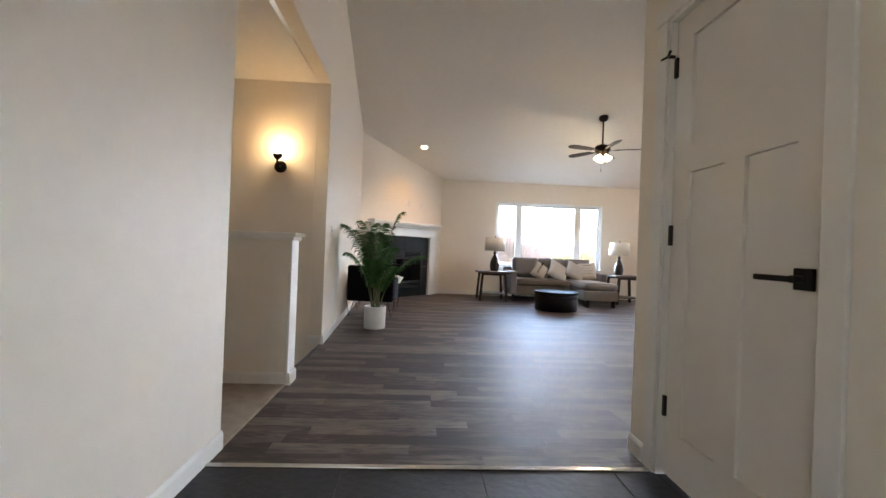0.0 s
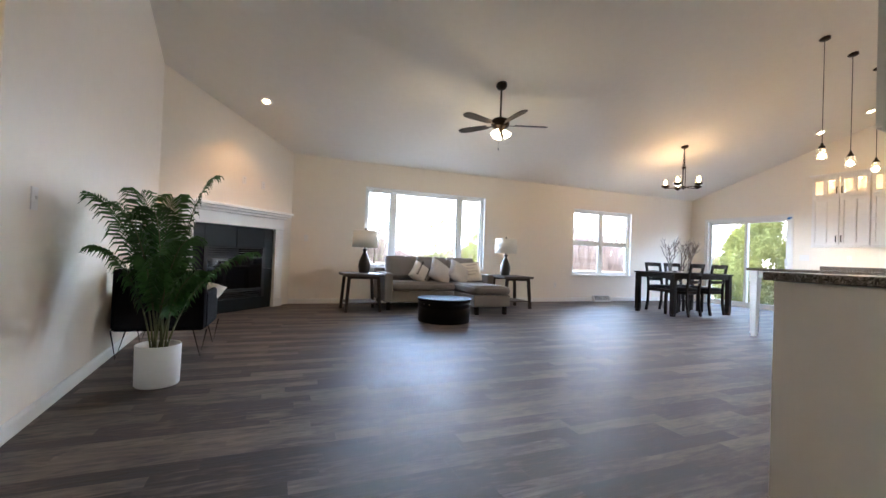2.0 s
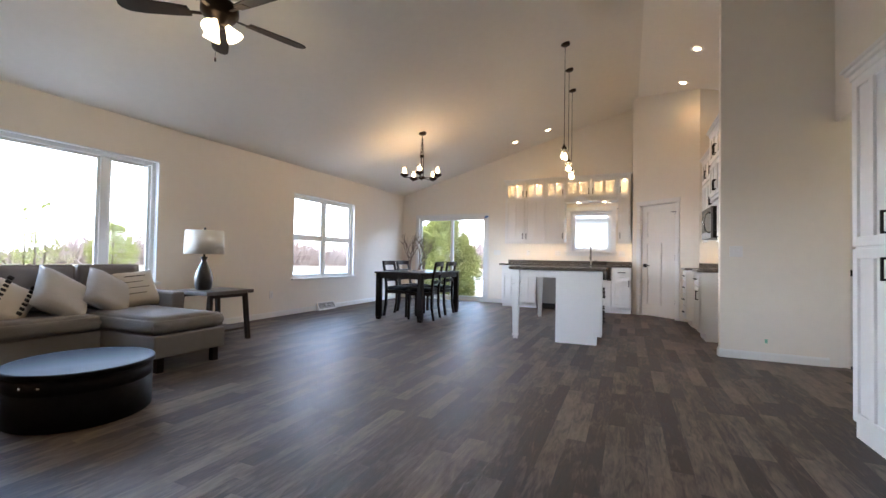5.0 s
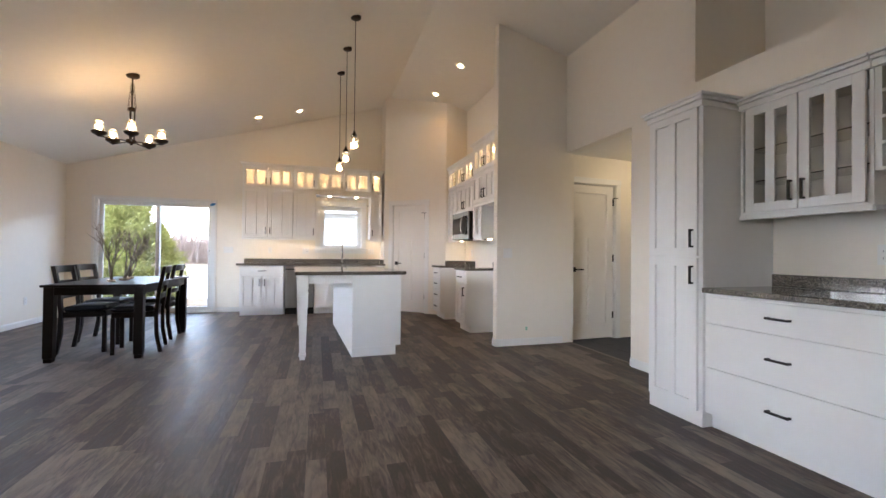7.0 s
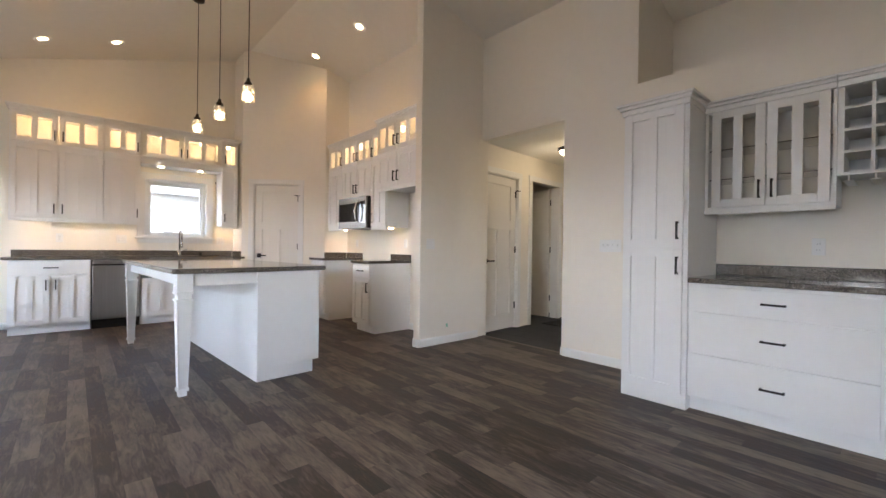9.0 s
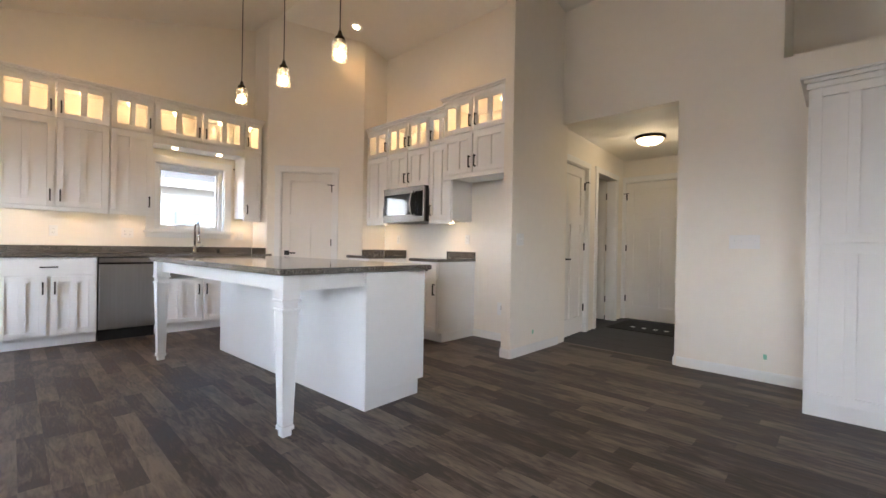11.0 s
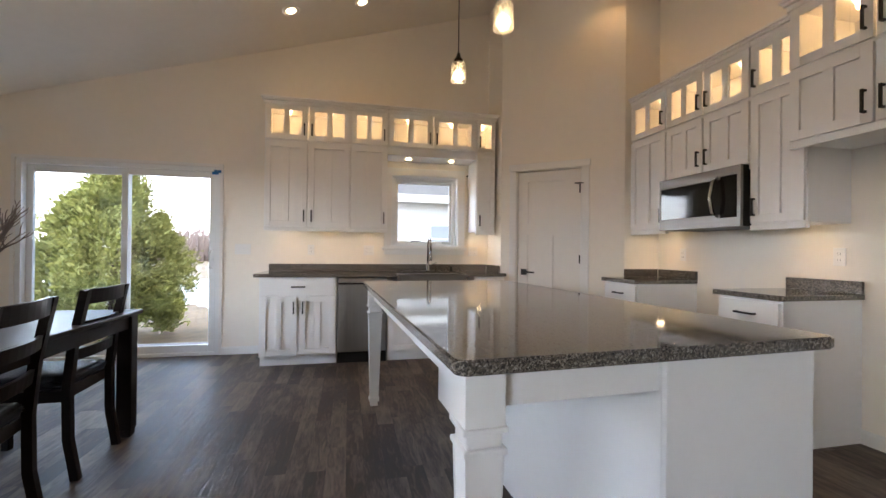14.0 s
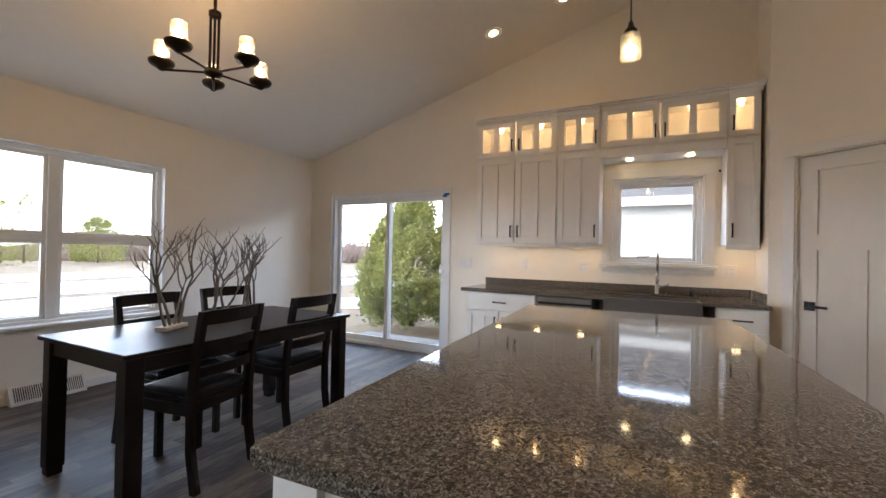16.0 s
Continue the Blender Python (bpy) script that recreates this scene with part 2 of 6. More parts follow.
VINYL = material("white_vinyl", (0.80, 0.82, 0.82), 0.3, vary=0.02)
SIDING = material("white_siding", (0.80, 0.80, 0.79), 0.6, vary=0.04)
SHINGLE = material("grey_shingle", (0.25, 0.24, 0.24), 0.9, vary=0.3, scale=20)
GRASS = material("dry_lawn", (0.20, 0.130, 0.066), 1.0, vary=0.45, scale=1.2, bump=0.5, bump_scale=20)
SNOW = material("snow", (0.86, 0.87, 0.90), 0.7, vary=0.05, scale=2)
CONIFER = material("conifer_needles", (0.29, 0.31, 0.10), 0.8, vary=0.65, scale=4)
BARK = material("bark", (0.10, 0.075, 0.06), 0.95, vary=0.4, scale=20, bump=0.5)
BRUSH = material("bare_brush", (0.33, 0.265, 0.25), 1.0, vary=0.25, scale=0.6)
ROAD = material("driveway", (0.30, 0.28, 0.27), 0.9, vary=0.1)


# ---- mesh helpers ----
def box(bm, x0, x1, y0, y1, z0, z1, bevel=0.0, m=None):
    mat = Matrix.Translation(((x0 + x1) / 2, (y0 + y1) / 2, (z0 + z1) / 2)) @ Matrix.Diagonal((abs(x1 - x0), abs(y1 - y0), abs(z1 - z0), 1))
    made = bmesh.ops.create_cube(bm, size=1, matrix=(m @ mat) if m else mat)["verts"]
    if bevel:
        edges = list({e for v in made for e in v.link_edges})
        bmesh.ops.bevel(bm, geom=edges, offset=bevel, segments=2, affect="EDGES", profile=0.5)
    return bm


def boxes(*rows, bevel=0.0):
    bm = bmesh.new()
    for r in rows:
        box(bm, *r, bevel=bevel)
    return bm


def lathe(profile, steps=24, m=None, bm=None):
    """A turned shape from (radius, height) pairs, round z."""
    bm = bm or bmesh.new()
    rings = []
    for r, z in profile:
        ring = [bm.verts.new((m or Matrix()) @ Vector((r * math.cos(2 * math.pi * k / steps), r * math.sin(2 * math.pi * k / steps), z))) for k in range(steps)]
        rings.append(ring)
    for a, b in zip(rings, rings[1:]):
        for k in range(steps):
            bm.faces.new((a[k], a[(k + 1) % steps], b[(k + 1) % steps], b[k])).smooth = True
    if profile[0][0] > 0.0005:
        bm.faces.new(rings[0][::-1])
    if profile[-1][0] > 0.0005:
        bm.faces.new(rings[-1])
    return bm


def tube(points, radius, steps=8, bm=None, taper=1.0):
    bm = bm or bmesh.new()
    pts = [Vector(p) for p in points]
    rings = []
    for i, p in enumerate(pts):
        d = (pts[min(i + 1, len(pts) - 1)] - pts[max(i - 1, 0)]).normalized()
        a = d.orthogonal().normalized() if abs(d.z) > 0.9 else d.cross(Vector((0, 0, 1))).normalized()
        b = d.cross(a)
        r = radius * (1 + (taper - 1) * i / max(1, len(pts) - 1))
        rings.append([bm.verts.new(p + r * (math.cos(2 * math.pi * k / steps) * a + math.sin(2 * math.pi * k / steps) * b)) for k in range(steps)])
    for a, b in zip(rings, rings[1:]):
        for k in range(steps):
            bm.faces.new((a[k], a[(k + 1) % steps], b[(k + 1) % steps], b[k])).smooth = True
    bm.faces.new(rings[0][::-1])
    bm.faces.new(rings[-1])
    return bm


def prism(polygon, axis, a, b, bm=None):
    """A flat outline drawn out along an axis from a to b. The outline's pairs are the other two axes in order."""
    bm = bm or bmesh.new()

    def at(p, v):
        p = list(p)
        p.insert("xyz".index(axis), v)
        return Vector(p)

    lo, hi = [bm.verts.new(at(p, a)) for p in polygon], [bm.verts.new(at(p, b)) for p in polygon]
    bm.faces.new(lo)
    bm.faces.new(hi[::-1])
    for i in range(len(polygon)):
        j = (i + 1) % len(polygon)
        bm.faces.new((lo[i], lo[j], hi[j], hi[i]))
    bmesh.ops.recalc_face_normals(bm, faces=bm.faces)
    return bm


def mesh_object(name, bm, mat):
    me = bpy.data.meshes.new(name)
    bmesh.ops.recalc_face_normals(bm, faces=bm.faces)
    bm.to_mesh(me)
    bm.free()
    me.materials.append(mat)
    return new(name, me)


def structure(name, bm, mat, label="", category=""):
    return tagged(mesh_object(name, bm, mat), label, category, kind="structure")


def part(name, bm, mat, parent, label=""):
    ob = mesh_object(name, bm, mat)
    ob.parent = parent
    return tagged(ob, label)


def thing(name, label, category, m, group="", kind=""):
    ob = new(name)
    ob.empty_display_size = 0.1
    ob.matrix_basis = m
    return tagged(ob, label, category, group, kind)


def pane(name, bm, parent, mat=None):
    ob = part(name, bm, mat or GLASS, parent)
    ob.visible_shadow = False
    return ob


# ---- large structure ----
N, E, S = 8.80, 10.35, 1.75
RIDGE, TOP, EAVE, SLOPE, FALL = 3.45, 4.105, 2.54, 0.2925, 0.28


def ceiling_z(y):
    return TOP - (y - RIDGE) * SLOPE if y > RIDGE else TOP - (RIDGE - y) * FALL


def wall_with_holes(name, axis, face, thick, a0, a1, top, holes, label):
    """A wall along x (axis "x") or y, its face at face, thickness outward, with openings (a0, a1, z0, z1)."""
    bm = bmesh.new()
    cuts = sorted({a0, a1, *[v for h in holes for v in h[:2]]})
    for p, q in zip(cuts, cuts[1:]):
        spans, z = [], -0.3
        for h in sorted((h for h in holes if h[0] <= p and h[1] >= q), key=lambda h: h[2]):
            spans.append((z, h[2]))
            z = h[3]
        for lo, hi in spans + [(z, None)]:
            if hi is not None and hi - lo < 0.001:
                continue
            t0, t1 = (hi, hi) if hi is not None else (top(p), top(q))
            outline = [(p, lo), (q, lo), (q, t1), (p, t0)]
            if hi is None and axis == "y" and p < RIDGE < q:
                outline.insert(3, (RIDGE, top(RIDGE)))
            prism(outline, "y" if axis == "x" else "x", face, face + thick, bm)
    return structure(name, bm, WALL, label, "wall")


high = lambda v: ceiling_z(v) + 0.05  # noqa: E731
wall_with_holes("wall_north", "x", N, 0.16, -1.0, E + 0.16, lambda x: EAVE + 0.05, [(1.94, 4.38, 0.62, 2.105), (6.60, 8.32, 0.575, 2.07)], "cream painted wall with two large windows")
wall_with_holes("wall_east", "y", E, 0.16, 1.6, N, high, [(3.92, 4.72, 1.17, 2.03), (6.56, 8.40, 0.0, 2.02)], "cream painted gable wall with sliding door")
structure("ceiling", prism([(N + 0.1, ceiling_z(N + 0.1)), (RIDGE, TOP), (-2.2, ceiling_z(-2.2)), (-2.2, ceiling_z(-2.2) + 0.15), (RIDGE, TOP + 0.15), (N + 0.1, ceiling_z(N + 0.1) + 0.15)], "x", -1.0, E + 0.16), CEIL, "vaulted off-white painted ceiling", "ceiling")
# west wall with its slight skew, from the stair opening to the fireplace
bm = bmesh.new()
W0, W1 = Vector((-0.645, 3.66)), Vector((-0.83, 7.10))
ring = [(W0.x, W0.y), (W1.x, W1.y), (W1.x - 0.14, W1.y + 0.1), (W0.x - 0.12, W0.y)]
lo, hi = [bm.verts.new((*p, -0.3)) for p in ring], [bm.verts.new((*p, ceiling_z(p[1]) + 0.05)) for p in ring]
bm.faces.new(lo), bm.faces.new(hi[::-1])
for i in range(4):
    bm.faces.new((lo[i], lo[(i + 1) % 4], hi[(i + 1) % 4], hi[i]))
structure("wall_west", bm, WALL, "cream painted wall beside the stair", "wall")
bm = bmesh.new()
ring = [(-0.58, 1.54), (W0.x, W0.y), (W0.x - 0.12, W0.y), (-0.70, 1.54)]
lo, hi = [bm.verts.new((*p, 2.55)) for p in ring], [bm.verts.new((*p, ceiling_z(p[1]) + 0.10)) for p in ring]
bm.faces.new(lo), bm.faces.new(hi[::-1])
for i in range(4):
    bm.faces.new((lo[i], lo[(i + 1) % 4], hi[(i + 1) % 4], hi[i]))
structure("wall_west_header", bm, WALL, "cream painted header over the stair opening", "wall")
EX = -0.605
structure("wall_entry_west", boxes((EX - 0.12, EX, -2.1, 1.54, -0.3, 3.65)), WALL, "cream painted entry wall", "wall")
# unseen end wall; its sidelight is assumed, added to brighten the entry
structure("wall_entry_south", boxes((-0.75, -0.45, -2.2, -2.08, -0.3, 3.2), (-0.45, -0.05, -2.2, -2.08, -0.3, 0.20), (-0.45, -0.05, -2.2, -2.08, 2.08, 3.2), (-0.05, 1.6, -2.2, -2.08, -0.3, 3.2)), WALL, "cream painted entry end wall with added sidelight opening", "wall")
side = structure("window_unseen_sidelight", boxes((-0.45, -0.41, -2.19, -2.09, 0.20, 2.08), (-0.09, -0.05, -2.19, -2.09, 0.20, 2.08), (-0.41, -0.09, -2.19, -2.09, 0.20, 0.24), (-0.41, -0.09, -2.19, -2.09, 2.04, 2.08)), TRIM, "white framed sidelight, assumed out of view to light the entry", "window")
# fill lamp in that opening, sized by how bright the entry should look
glow = bpy.data.lights.new("entry_fill_light", "AREA")
glow.shape, glow.size, glow.size_y, glow.energy, glow.color = "RECTANGLE", 0.32, 1.8, 2.6, (1.0, 0.93, 0.84)
new("entry_fill_light", glow).matrix_basis = pose(-0.25, -2.085, 1.14, 90, 0, 0)
# closet wall with its doorway
CX, CY = 1.385, 1.59
bm = bmesh.new()
box(bm, CX, CX + 0.12, -2.08, 0.60, -0.3, 3.55)
box(bm, CX, CX + 0.12, 1.38, CY, -0.3, 3.64)
box(bm, CX, CX + 0.12, 0.60, 1.38, 2.05, 3.55)
box(bm, CX + 0.12, 2.06, CY - 0.12, CY, -0.3, 3.64)
box(bm, 1.95, 2.07, CY, S, -0.3, 3.64)
box(bm, CX + 0.12, 2.3, 0.3, 0.42, -0.3, 2.6)
structure("wall_closet", bm, WALL, "cream painted closet wall", "wall")
# south wall: behind the hutch, beside and above the hall opening
HX0, HX1, HZ = 5.335, 6.475, 2.40
bm = boxes((2.07, 4.60, S - 0.12, S, -0.3, 2.56), (4.60, HX0, S - 0.12, S, -0.3, 3.68), (HX0, HX1 + 0.12, S - 0.12, S, HZ, 3.68))
structure("wall_south", bm, WALL, "cream painted wall with plant niche above", "wall")
bm = boxes((2.07, 4.78, 0.95, S - 0.12, 2.44, 2.56), (2.07, 4.78, 0.83, 0.95, 2.44, 3.5), (4.60, 4.78, 0.95, S - 0.12, 2.56, 3.6), (1.95, 2.07, 0.83, S - 0.12, 2.44, 3.6))
structure("wall_niche", bm, WALL, "cream painted plant niche", "wall")
# stub wall, and the hall's slightly skewed east wall with two doorways
structure("wall_stub", boxes((HX1, HX1 + 0.10, S - 0.11, 2.70, -0.3, 4.0)), WALL, "cream painted stub wall with rounded corner", "wall")
H0, H1 = Vector((6.50, 1.78)), Vector((6.675, -0.60))
HDIR = (H1 - H0).normalized()
HN = Vector((-HDIR.y, HDIR.x))
hm = Matrix(((HDIR.x, HN.x, 0, H0.x), (HDIR.y, HN.y, 0, H0.y), (0, 0, 1, 0), (0, 0, 0, 1)))
bm = bmesh.new()
for a, b, z0, z1 in ((0.03, 0.10, -0.3, 2.6), (0.10, 0.86, 2.05, 2.6), (0.86, 1.20, -0.3, 2.6), (1.20, 1.98, 2.05, 2.6), (1.98, 2.40, -0.3, 2.6)):
    box(bm, a, b, 0, 0.12, z0, z1, m=hm)
structure("wall_hall_east", bm, WALL, "cream painted hall wall with two doorways", "wall")
structure("wall_hall_west", boxes((HX0 - 0.12, HX0, -0.6, S - 0.12, -0.3, 2.6)), WALL, "cream painted hall wall", "wall")
structure("wall_hall_end", boxes((HX0 - 0.12, 8.2, -0.72, -0.6, -0.3, 2.6)), WALL, "cream painted hall end wall", "wall")
structure("ceiling_hall", boxes((HX0 - 0.12, 8.2, -0.72, S - 0.12, HZ, HZ + 0.12)), CEIL, "flat white hall ceiling", "ceiling")
structure("wall_back_room", boxes((8.1, 8.2, -0.6, 2.0, -0.3, 2.6), (HX1 + 0.28, 8.1, 0.66, 0.76, -0.3, 2.6)), WALL, "cream painted wall of the room behind", "wall")
# kitchen south wall and pantry
KS = 2.15
structure("wall_kitchen_south", boxes((HX1 + 0.12, 9.19, KS - 0.12, KS, -0.3, 3.8)), WALL, "cream painted kitchen wall", "wall")
PA, PB = Vector((9.888, 3.53)), Vector((9.07, 2.545))
PD = (PB - PA).normalized()
PN = Vector((PD.y, -PD.x))  # towards the kitchen
if PN.x > 0:
    PN = -PN
bm = boxes((PA.x, E, PA.y - 0.12, PA.y, -0.3, 4.1), (9.07, 9.19, KS, PB.y, -0.3, 4.0))
PL = (PB - PA).length
D0, D1 = 0.17, 0.17 + 0.71
pm = Matrix(((PD.x, -PN.x, 0, PA.x), (PD.y, -PN.y, 0, PA.y), (0, 0, 1, 0), (0, 0, 0, 1)))
for a, b, z0, z1 in ((0, D0, -0.3, 4.1), (D1, PL, -0.3, 4.05), (D0, D1, 2.04, 4.08)):
    box(bm, a, b, 0, 0.12, z0, z1, m=pm)
structure("wall_pantry", bm, WALL, "cream painted angled pantry wall", "wall")
# stair and side hall
structure("wall_stair_north", boxes((-3.2, -0.766, 3.66, 3.78, -2.8, 2.6)), WALL, "cream painted stair wall", "wall")
structure("wall_side_west", boxes((-3.3, -3.18, 0.9, 3.78, -2.8, 2.6)), WALL, "cream painted side hall end wall", "wall")
structure("wall_side_south", boxes((-3.2, -0.75, 0.9, 1.02, -0.3, 2.6)), WALL, "cream painted side hall wall", "wall")
structure("ceiling_side", boxes((-3.3, -0.76, 0.9, 3.78, 2.55, 2.67)), CEIL, "flat white side hall ceiling", "ceiling")
bm = boxes((-3.18, -0.605, 2.45, 2.57, -2.8, 1.005))
structure("wall_half", bm, WALL, "cream half wall beside the stair", "half wall")
bm = boxes((-3.18, -0.55, 2.39, 2.63, 1.02, 1.045), (-3.18, -0.57, 2.42, 2.60, 0.995, 1.02), (-0.605, -0.583, 2.435, 2.585, 0, 0.995), bevel=0.004)
structure("trim_half_wall", bm, TRIM, "white cap and end board of the half wall", "trim")

# floors
structure("floor", boxes((-0.645, E, 1.39, N, -0.3, -0.006), (-1.0, -0.645, 3.70, N, -0.3, -0.006)), GROUT, "dark vinyl plank floor", "floor")
structure("floor_entry", boxes((-0.75, CX + 0.7, -2.1, 1.39, -0.3, -0.008)), GROUT, "dark slate tile entry floor", "floor")
structure("floor_hall", boxes((HX0, 8.1, -0.6, S - 0.04, -0.2, -0.004)), GROUT, "dark slate tile hall floor", "floor")
structure("floor_carpet", boxes((-3.18, -0.60, 1.02, 2.45, -0.3, 0.008)), CARPET, "beige patterned carpet in the side hall", "carpet")


# ---- windows and sliding door ----
def window(name, label, m, w, h, bars, rails, deep=0.10):
    """A vinyl window: jamb returns, frame, bars (x) and rails (z), a pane in each light. Origin: lower left corner, inside face; y outward."""
    ob = tagged(new(name), label, "window", kind="structure")
    ob.matrix_basis = m
    f = 0.055
    bm = boxes((0, f, deep - 0.04, deep + 0.03, 0, h), (w - f, w, deep - 0.04, deep + 0.03, 0, h), (f, w - f, deep - 0.04, deep + 0.03, 0, f), (f, w - f, deep - 0.04, deep + 0.03, h - f, h), bevel=0.006)
    part("window_frame", bm, VINYL, ob)
    part("jamb", boxes((0, 0.012, 0, deep - 0.042, 0.03, h), (w - 0.012, w, 0, deep - 0.042, 0.03, h), (0.012, w - 0.012, 0, deep - 0.042, h - 0.012, h)), VINYL, ob)
    part("window_sill", boxes((-0.03, w + 0.03, -0.045, deep - 0.042, 0.0, 0.028), bevel=0.006), TRIM, ob)
    xs = [f] + [v for b in bars for v in (b - 0.04, b + 0.04)] + [w - f]
    for b in bars:
        part("mullion", boxes((b - 0.04, b + 0.04, deep - 0.03, deep + 0.025, f, h - f), bevel=0.006), VINYL, ob)
    for x0, x1 in zip(xs[::2], xs[1::2]):
        zs = [f] + [v for r in rails for v in (r - 0.022, r + 0.022)] + [h - f]
        for r in rails:
            part("meeting_rail", boxes((x0, x1, deep - 0.025, deep + 0.02, r - 0.022, r + 0.022), bevel=0.005), VINYL, ob)
        for z0, z1 in zip(zs[::2], zs[1::2]):
            part("sash", boxes((x0, x0 + 0.03, deep - 0.015, deep + 0.015, z0, z1), (x1 - 0.03, x1, deep - 0.015, deep + 0.015, z0, z1), (x0 + 0.03, x1 - 0.03, deep - 0.015, deep + 0.015, z0, z0 + 0.03), (x0 + 0.03, x1 - 0.03, deep - 0.015, deep + 0.015, z1 - 0.03, z1), bevel=0.004), VINYL, ob)
            pane("pane", boxes((x0 + 0.03, x1 - 0.03, deep - 0.003, deep + 0.003, z0 + 0.03, z1 - 0.03)), ob)
    return ob


window("window_1", "white vinyl picture window behind the sofa", pose(1.94, N, 0.62), 2.44, 1.485, [0.54, 1.90], [])
window("window_2", "white vinyl double-hung twin window by the dining table", pose(6.60, N, 0.575), 1.72, 1.495, [0.86], [0.74])
win3 = window("window_3", "white vinyl kitchen window over the sink", pose(E, 4.72, 1.17, 0, 0, -90), 0.80, 0.86, [], [])
part("casing", boxes((-0.085, 0, -0.018, -0.001, -0.0, 0.86), (0.80, 0.885, -0.018, -0.001, 0.0, 0.86), (-0.085, 0.885, -0.018, -0.001, 0.86, 0.945), bevel=0.003), TRIM, win3)
part("sill_nose", boxes((-0.11, 0.91, -0.055, -0.019, -0.02, 0.012), bevel=0.006), TRIM, win3)
part("apron", boxes((-0.085, 0.885, -0.016, -0.001, -0.075, -0.021), bevel=0.003), TRIM, win3)

part("crank_handle", tube([(0.24, 0.03, 0.075), (0.25, 0.005, 0.085), (0.33, 0.0, 0.085), (0.35, 0.0, 0.095)], 0.006), DULLSTEEL, win3)
part("sash_lock", boxes((0.62, 0.66, 0.02, 0.05, 0.056, 0.085), bevel=0.003), VINYL, win3)
for y_ in (4.84, 3.80):
    tagged(mesh_object("curtain_bracket", lathe([(0.0, 0.0), (0.011, 0.001), (0.011, 0.008), (0.006, 0.02), (0.0, 0.022)], 12, Matrix.Translation((E - 0.001, y_, 2.06)) @ Matrix.Rotation(radians(-90), 4, "Y")), BRONZE), "small bronze curtain bracket beside the window", "bracket", "brackets at the kitchen window")

slider = tagged(new("door_1"), "white vinyl sliding glass patio door", "sliding door", kind="structure")
slider.matrix_basis = pose(E, 8.40, 0, 0, 0, -90)
part("door_frame", boxes((0, 0.05, 0.0, 0.13, 0, 2.02), (1.79, 1.84, 0.0, 0.13, 0, 2.02), (0.05, 1.79, 0.0, 0.13, 1.97, 2.02), (0.05, 1.79, 0.0, 0.13, 0, 0.035), bevel=0.005), VINYL, slider)
for x0, x1, y in ((0.05, 0.96, 0.085), (0.90, 1.79, 0.04)):
    part("door_panel", boxes((x0, x0 + 0.06, y - 0.02, y + 0.02, 0.035, 1.97), (x1 - 0.06, x1, y - 0.02, y + 0.02, 0.035, 1.97), (x0 + 0.06, x1 - 0.06, y - 0.02, y + 0.02, 0.035, 0.11), (x0 + 0.06, x1 - 0.06, y - 0.02, y + 0.02, 1.90, 1.97), bevel=0.005), VINYL, slider)
    pane("pane", boxes((x0 + 0.06, x1 - 0.06, y - 0.003, y + 0.003, 0.11, 1.90)), slider)
part("casing", boxes((-0.03, 0.0, -0.014, -0.001, 0.0, 2.05), (1.84, 1.87, -0.014, -0.001, 0.0, 2.05), (0.0, 1.84, -0.014, -0.001, 2.02, 2.05)), TRIM, slider)
part("door_handle", tube([(1.755, 0.01, 0.93), (1.755, -0.045, 0.95), (1.755, -0.05, 1.02), (1.755, -0.045, 1.10), (1.755, 0.01, 1.12)], 0.010), VINYL, slider)
part("lock", boxes((1.735, 1.775, -0.002, 0.018, 1.00, 1.06), bevel=0.004), VINYL, slider)
tape = tagged(mesh_object("masking_tape", boxes((E - 0.020, E - 0.0145, 6.55, 6.62, 1.955, 1.985), (E - 0.024, E - 0.0205, 6.575, 6.64, 1.935, 1.965), bevel=0.001), TAPE), "scrap of blue masking tape on the frame", "tape")


# ---- inside doors ----
def shaker_door_mesh(w, h, t=0.035, six=False):
    """A craftsman door: one wide panel over two tall ones (six: wide, then pairs below), panels recessed."""
    s, top, mid, low = 0.11, 0.11, 0.12, 0.20
    z_mid = h * 0.655
    bm = bmesh.new()
    for r in ((0, s, 0, t, 0, h), (w - s, w, 0, t, 0, h), (s, w - s, 0, t, h - top, h), (s, w - s, 0, t, 0, low), (s, w - s, 0, t, z_mid, z_mid + mid), (w / 2 - 0.05, w / 2 + 0.05, 0, t, low, z_mid)):
        box(bm, *r)
    for r in ((s, w - s, 0.0145, t - 0.0145, z_mid + mid, h - top), (s, w / 2 - 0.05, 0.0145, t - 0.0145, low, z_mid), (w / 2 + 0.05, w - s, 0.0145, t - 0.0145, low, z_mid)):
        box(bm, *r)
    if six:
        for r in ((s + 0.05, w - s - 0.05, 0.006, 0.02, z_mid + mid + 0.05, h - top - 0.05), (s + 0.05, w / 2 - 0.10, 0.006, 0.02, low + 0.05, z_mid - 0.05), (w / 2 + 0.10, w - s - 0.05, 0.006, 0.02, low + 0.05, z_mid - 0.05)):
            box(bm, *r, bevel=0.005)
    return bm


